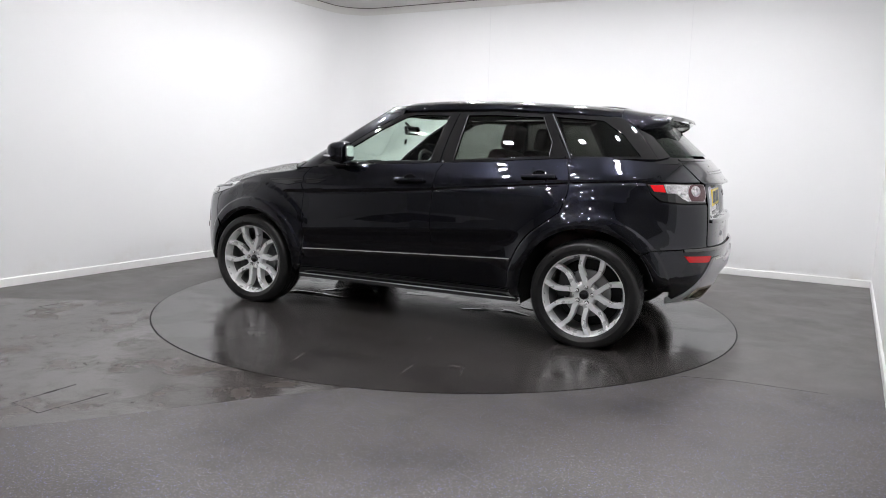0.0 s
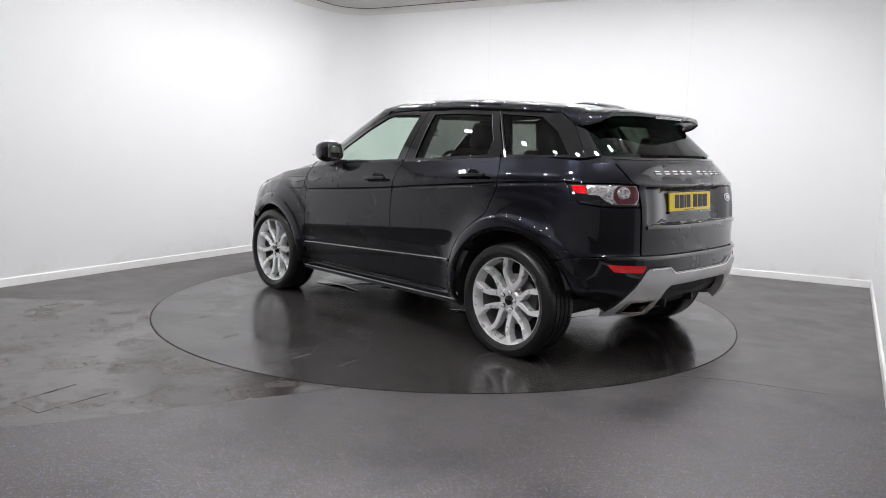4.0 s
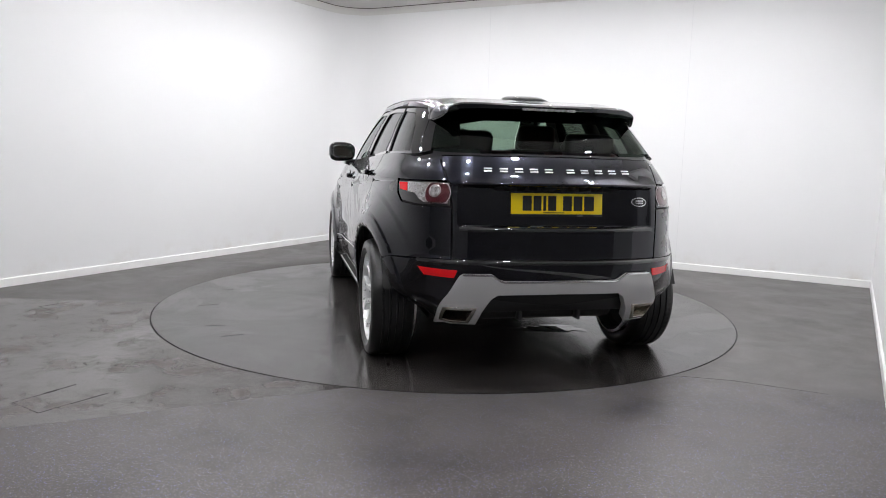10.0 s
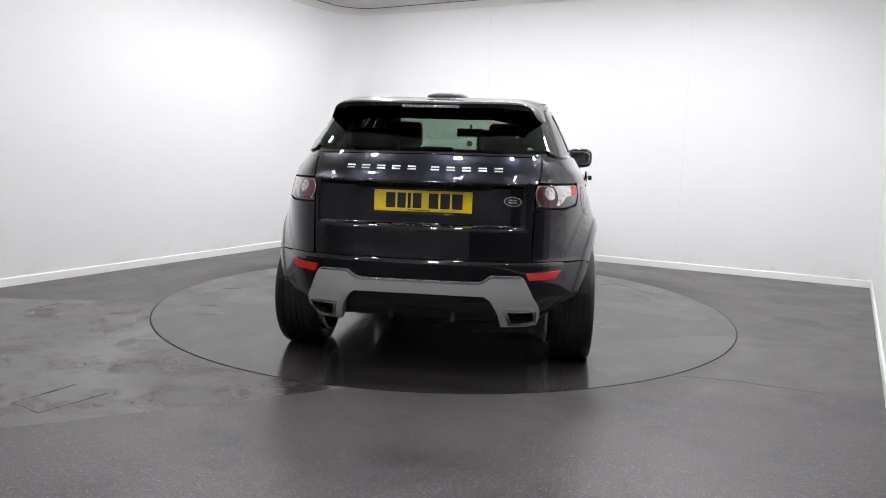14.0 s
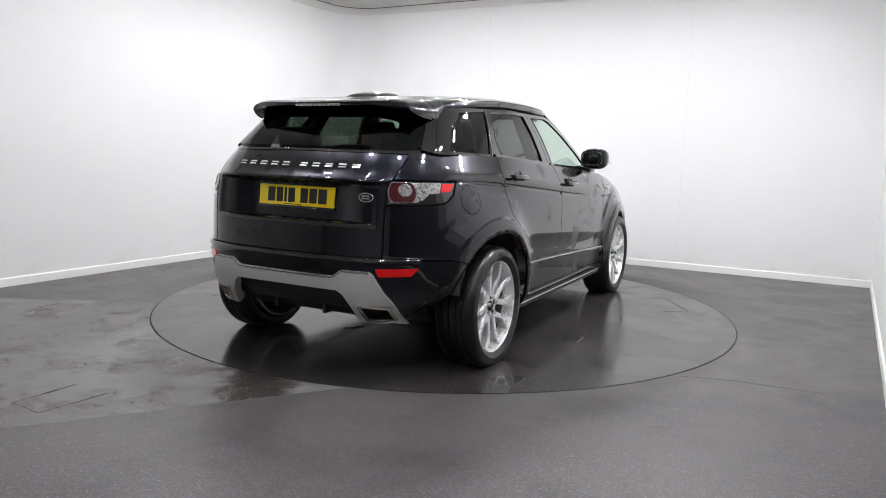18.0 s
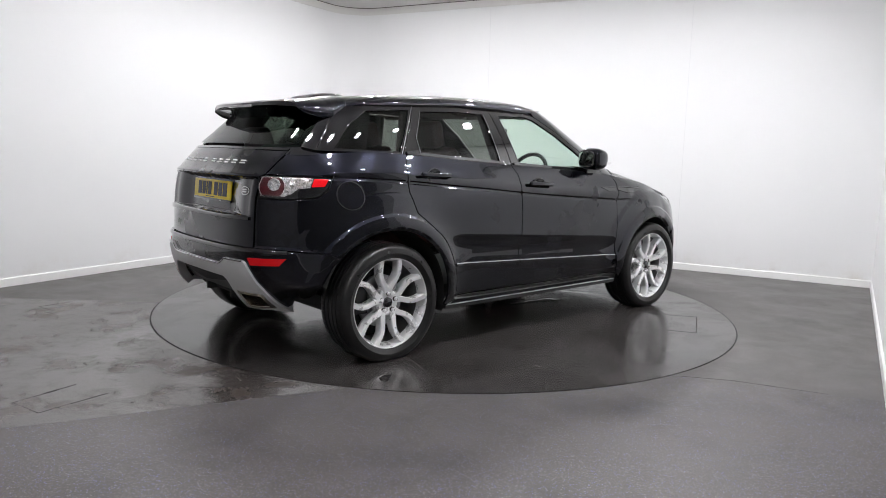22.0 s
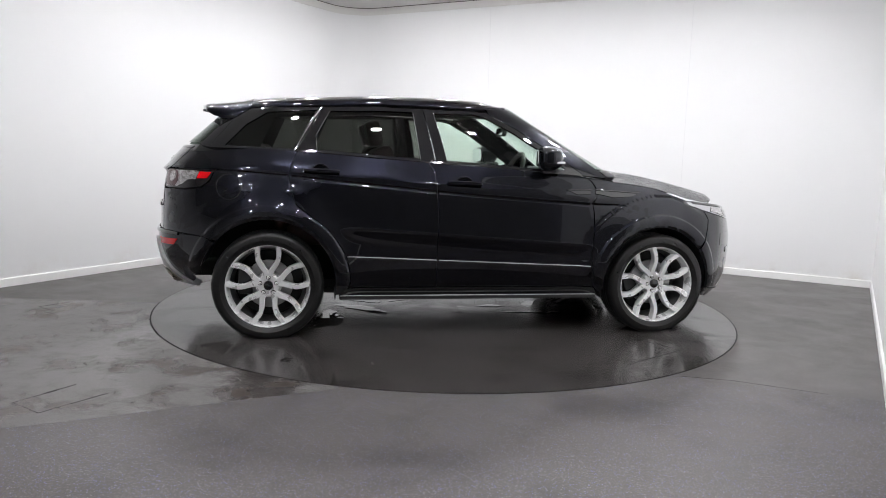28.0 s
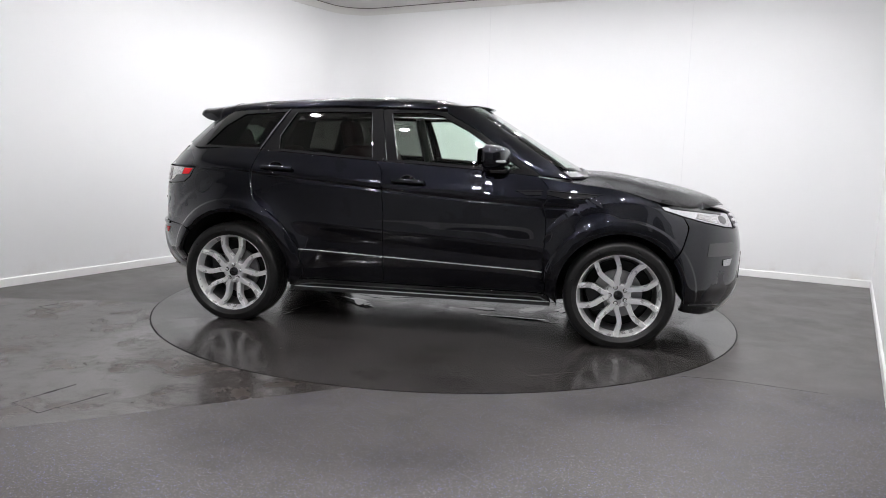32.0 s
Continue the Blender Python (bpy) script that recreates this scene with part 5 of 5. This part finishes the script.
# ---- wheels: five looped spokes, ventilated disc behind ----
def build_wheel():
    rim = part("wheel", lathe([(0.248, -0.15), (0.262, -0.146), (0.262, -0.135), (0.235, -0.12), (0.228, -0.02), (0.247, 0.050), (0.259, 0.080), (0.265, 0.090), (0.2685, 0.094), (0.2700, 0.103), (0.2655, 0.1085), (0.2600, 0.106), (0.2570, 0.097), (0.2510, 0.070), (0.2420, 0.040)], 80), SILVER, None, "silver alloy wheel with five looped spokes")
    # the barrel's shade is put into its dark colour
    part("rim_barrel", lathe([(0.2430, 0.042), (0.2360, 0.020), (0.2200, -0.04), (0.2310, -0.12), (0.2480, -0.15)], 64), BARREL, rim, "inner barrel of the wheel, coloured dark for shade")
    prof = [(0.258, -0.100), (0.268, -0.113), (0.300, -0.124), (0.330, -0.121), (0.349, -0.110), (0.357, -0.098)]
    for g0 in (-0.062, -0.024, 0.016, 0.054):
        prof += [(0.3615, g0 - 0.002), (0.3545, g0), (0.3545, g0 + 0.008), (0.3615, g0 + 0.010)]
    prof += [(0.357, 0.098), (0.349, 0.110), (0.3435, 0.1150), (0.3405, 0.1185), (0.330, 0.121), (0.312, 0.1245), (0.300, 0.1245), (0.297, 0.1215), (0.282, 0.1180), (0.2745, 0.1125), (0.268, 0.108), (0.258, 0.100)]
    bm = lathe([(0.258 + 0.905 * (r - 0.258), d) for r, d in prof], 96)
    for v in bm.verts:
        if v.co.z < -HUB_Z:
            v.co.z = -HUB_Z
    part("tyre", bm, RUBBER, rim, "black road tyre")
    # shoulder blocks cut across the tread edges
    vs, fs = [], []
    for k in range(72):
        for e in (-1, 1):
            a0, a1 = 2 * math.pi * (k + 0.12) / 72, 2 * math.pi * (k + 0.80) / 72
            b = len(vs)
            for r, y in ((0.3500, 0.066), (0.3535, 0.068), (0.3495, 0.0955), (0.3425, 0.110)):
                for a in (a0, a1):
                    vs.append((r * math.cos(a), e * y, max(r * math.sin(a), -HUB_Z)))
            for i in range(3):
                q = (b + 2 * i, b + 2 * i + 1, b + 2 * i + 3, b + 2 * i + 2)
                fs.append(q if e > 0 else tuple(reversed(q)))
    tagged(put("tread", mesh_of("tread", vs, fs, RUBBER, smooth=False), rim), kind="stuff")

    def face(r):
        return 0.101 - 0.038 * (1 - min(r / 0.262, 1)) ** 1.2

    spoke = bmesh.new()
    line = [(0.258, 0.064, 0.0215), (0.232, 0.0655, 0.0195), (0.200, 0.0665, 0.0185), (0.170, 0.0635, 0.0185), (0.142, 0.0515, 0.0190), (0.118, 0.0360, 0.0195), (0.096, 0.0200, 0.0210), (0.062, 0.0080, 0.0230)]
    for k in range(5):
        a0 = math.pi / 2 + 2 * math.pi * k / 5
        u, v = Vector((math.cos(a0), 0, math.sin(a0))), Vector((-math.sin(a0), 0, math.cos(a0)))
        for e in (-1, 1):
            ctr = [u * p + v * (e * q) for p, q, _ in line]
            rows = []
            for i, c in enumerate(ctr):
                d = (ctr[min(i + 1, len(line) - 1)] - ctr[max(i - 1, 0)]).normalized()
                n = Vector((d.z, 0, -d.x))
                w, f = 0.84 * line[i][2], face(c.length)
                rows.append([spoke.verts.new((c + n * o) + Vector((0, h, 0))) for o, h in ((-w, f - 0.055), (-w, f - 0.008), (-w * 0.76, f), (w * 0.76, f), (w, f - 0.008), (w, f - 0.055))])
            for p, q in zip(rows, rows[1:]):
                for j in range(5):
                    spoke.faces.new((p[j], p[j + 1], q[j + 1], q[j]))
    part("spokes", spoke, SILVER, rim, "five pairs of looped silver spokes", angle=14)
    hub = part("hub", lathe([(0.0, 0.060), (0.030, 0.062), (0.040, 0.067), (0.066, 0.069), (0.078, 0.060), (0.084, 0.020)], 40), SILVER, rim)
    part("centre_cap", lathe([(0.0, 0.079), (0.022, 0.0785), (0.029, 0.075), (0.031, 0.064)], 32), GLOSS, rim, "black centre cap")
    for k in range(5):
        a = math.pi / 2 + 2 * math.pi * k / 5
        part("wheel_nut", lathe([(0.0, 0.020), (0.008, 0.020), (0.0105, 0.017), (0.0110, 0.0), (0.0112, -0.002)], 6), SILVER, rim, "silver wheel nut", m=pose(0.054 * math.cos(a), 0.071, 0.054 * math.sin(a)))
        # shade of the nut's recess, put on as a flat dark disc
        part("nut_shade", lathe([(0.0, 0.0), (0.0140, 0.0), (0.0140, -0.006)], 20), DARK, rim, "dark disc for the shade round the wheel nut", m=pose(0.054 * math.cos(a), 0.0735, 0.054 * math.sin(a)))
    part("brake_disc", lathe([(0.050, 0.020), (0.085, 0.022), (0.088, -0.004), (0.155, -0.004), (0.155, -0.028), (0.088, -0.028)], 56), STEEL, rim, "steel brake disc")
    bm = box(-0.045, 0.045, -0.05, 0.03, -0.085, 0.085, 0.014)
    for v in bm.verts:
        v.co.x -= 1.4 * v.co.z ** 2
    part("brake_caliper", bm, GRAINED, rim, "dark brake caliper", m=pose(0.155, -0.012, 0.02))
    part("wheel_back", lathe([(0.0, -0.06), (0.21, -0.07), (0.24, -0.10)], 40), DARK, rim, "dark wheel back")
    return rim


# how far each wheel has rolled round its axle, degrees
ROLLED = {(1, 1): 6, (1, -1): 21, (-1, 1): -12, (-1, -1): 0}


def set_wheels():
    w = build_wheel()
    w.parent = CAR
    first = True
    for x in (1, -1):
        for s in (1, -1):
            m = pose(x * AXLE, s * 0.8186, HUB_Z, 0, ROLLED[x, s], 0 if s > 0 else 180)
            if first:
                w.matrix_basis, first = m, False
            else:
                copy_thing(w, m)


set_wheels()


# ---- the car's interior ----
def build_seat(x, y):
    seat = part("front_seat", box(-0.25, 0.27, -0.25, 0.25, -0.09, 0.09, 0.06, 4), LEATHER, CAR, "dark red-brown leather front seat", m=pose(x, y, 0.62, 0, -6, 0))
    bm = box(-0.075, 0.075, -0.27, 0.27, -0.06, 0.64, 0.06, 4)
    for v in bm.verts:
        k = max(v.co.z, 0) / 0.62
        v.co.y *= 1 - 0.18 * k * k
        v.co.x += 0.03 * math.cos(v.co.y * 9)
    part("backrest", bm, LEATHER, seat, m=pose(-0.25, 0, 0.05, 0, -16, 0))
    bm = box(-0.05, 0.05, -0.135, 0.135, -0.09, 0.09, 0.045, 4)
    part("headrest", bm, LEATHER, seat, m=pose(-0.45, 0, 0.765, 0, -8, 0))
    for yy in (-0.06, 0.06):
        part("headrest_post", tube([(-0.425, yy, 0.60), (-0.445, yy, 0.72)], 0.007), CHROME, seat)


build_seat(-0.10, 0.37)
build_seat(-0.10, -0.37)
bench = part("rear_bench", box(-0.27, 0.27, -0.62, 0.62, -0.09, 0.09, 0.06, 4), LEATHER, CAR, "dark red-brown leather rear bench", m=pose(-0.95, 0, 0.66, 0, -6, 0))
part("backrest", box(-0.08, 0.08, -0.62, 0.62, 0.0, 0.60, 0.06, 4), LEATHER, bench, m=pose(-0.26, 0, 0.05, 0, -20, 0))
for y in (-0.38, 0.38):
    part("headrest", box(-0.05, 0.05, -0.15, 0.15, -0.08, 0.08, 0.045, 4), BLACK_LEATHER, bench, "black leather headrest", m=pose(-0.49, y, 0.665, 0, -12, 0))
part("headrest", box(-0.045, 0.045, -0.10, 0.10, -0.04, 0.04, 0.03, 4), BLACK_LEATHER, bench, "black leather headrest", m=pose(-0.49, 0, 0.60, 0, -12, 0))
part("parcel_shelf", box(-1.78, -1.30, -0.60, 0.60, 1.155, 1.175, 0.008), DARK, CAR, "black parcel shelf")
part("cabin_floor", box(-1.50, 1.0, -0.56, 0.56, 0.26, 0.32), DARK, CAR, "black cabin carpet")
bm = box(0.62, 1.10, -0.72, 0.72, 0.70, 1.065, 0.07, 4)
dash = part("dashboard", bm, BLACK_LEATHER, CAR, "black dashboard")
part("instrument_hood", box(-0.10, 0.10, -0.20, 0.20, -0.04, 0.045, 0.035, 3), BLACK_LEATHER, dash, m=pose(0.66, -0.37, 1.085))
wheel_pts = [(0.0, 0.185 * math.cos(2 * math.pi * k / 40), 0.185 * math.sin(2 * math.pi * k / 40)) for k in range(40)]
sw = part("steering_wheel", tube(wheel_pts, 0.016, 10, True), BLACK_LEATHER, CAR, "black leather steering wheel", m=pose(0.395, -0.37, 1.05, 0, 24, 0))
part("wheel_boss", box(-0.02, 0.03, -0.075, 0.075, -0.06, 0.06, 0.025, 3), BLACK_LEATHER, sw)
for a in (0, 180, 270):
    part("wheel_spoke", box(-0.010, 0.012, 0.05, 0.185, -0.022, 0.022, 0.008), SATIN, sw, m=pose(0, 0, 0, a, 0, 0))
part("steering_column", tube([(0.02, 0, 0), (0.28, 0, -0.06)], 0.04), BLACK_LEATHER, sw)
im = part("inside_mirror", box(-0.016, 0.016, -0.115, 0.115, -0.034, 0.034, 0.014, 3), DARK, CAR, "black rear-view mirror", m=pose(0.405, -0.005, 1.384, 0, 10, 0))
part("mirror_stem", tube([(0.01, 0, 0.02), (0.05, 0, 0.075)], 0.010), DARK, im)
part("mirror_glass", box(-0.002, 0.002, -0.105, 0.105, -0.027, 0.027, 0.001), MIRROR, im, m=pose(-0.0165, 0, 0))
for s in (1, -1):
    part("sun_visor", box(-0.09, 0.09, -0.20, 0.20, -0.010, 0.010, 0.006), LINING, CAR, "dark sun visor", m=pose(0.10, 0.36 * s, 1.515, 0, 14, 0))
    part("pillar_lining", tube([(-0.27, 0.715 * s, 1.13), (-0.33, 0.585 * s, 1.49)], 0.035), LINING, CAR, "dark centre pillar lining")
    part("pillar_lining", tube([(-1.10, 0.705 * s, 1.18), (-0.98, 0.585 * s, 1.48)], 0.045), LINING, CAR, "dark rear door pillar lining")
    panel("quarter_lining", CABIN, [XC(-1.40, 1.19), XC(-1.28, 1.47), YC(0.46, 1.47, -1), YC(0.60, 1.20, -1)], DARK, CAR, s, "black rear pillar lining", offset=-0.035, fold=False, step=0.05)
    part("grab_handle", tube([(-0.05, 0.555 * s, 1.50), (0.0, 0.55 * s, 1.475), (0.14, 0.55 * s, 1.475), (0.19, 0.555 * s, 1.495)], 0.009), LINING, CAR)


# ---- what moves: the turntable turns and carries the car ----
def heading(t):
    return 154.97 - 5.169 * t


def motions():
    times = [float(k) for k in range(33)]
    walk(TABLE, [(t, pose(0, 0, 0, 0, 0, heading(t))) for t in times])
    walk(CAR, [(t, pose(0, 0, 0, 0, 0, heading(t)) @ pose(-0.009, -0.127, 0)) for t in times])


motions()
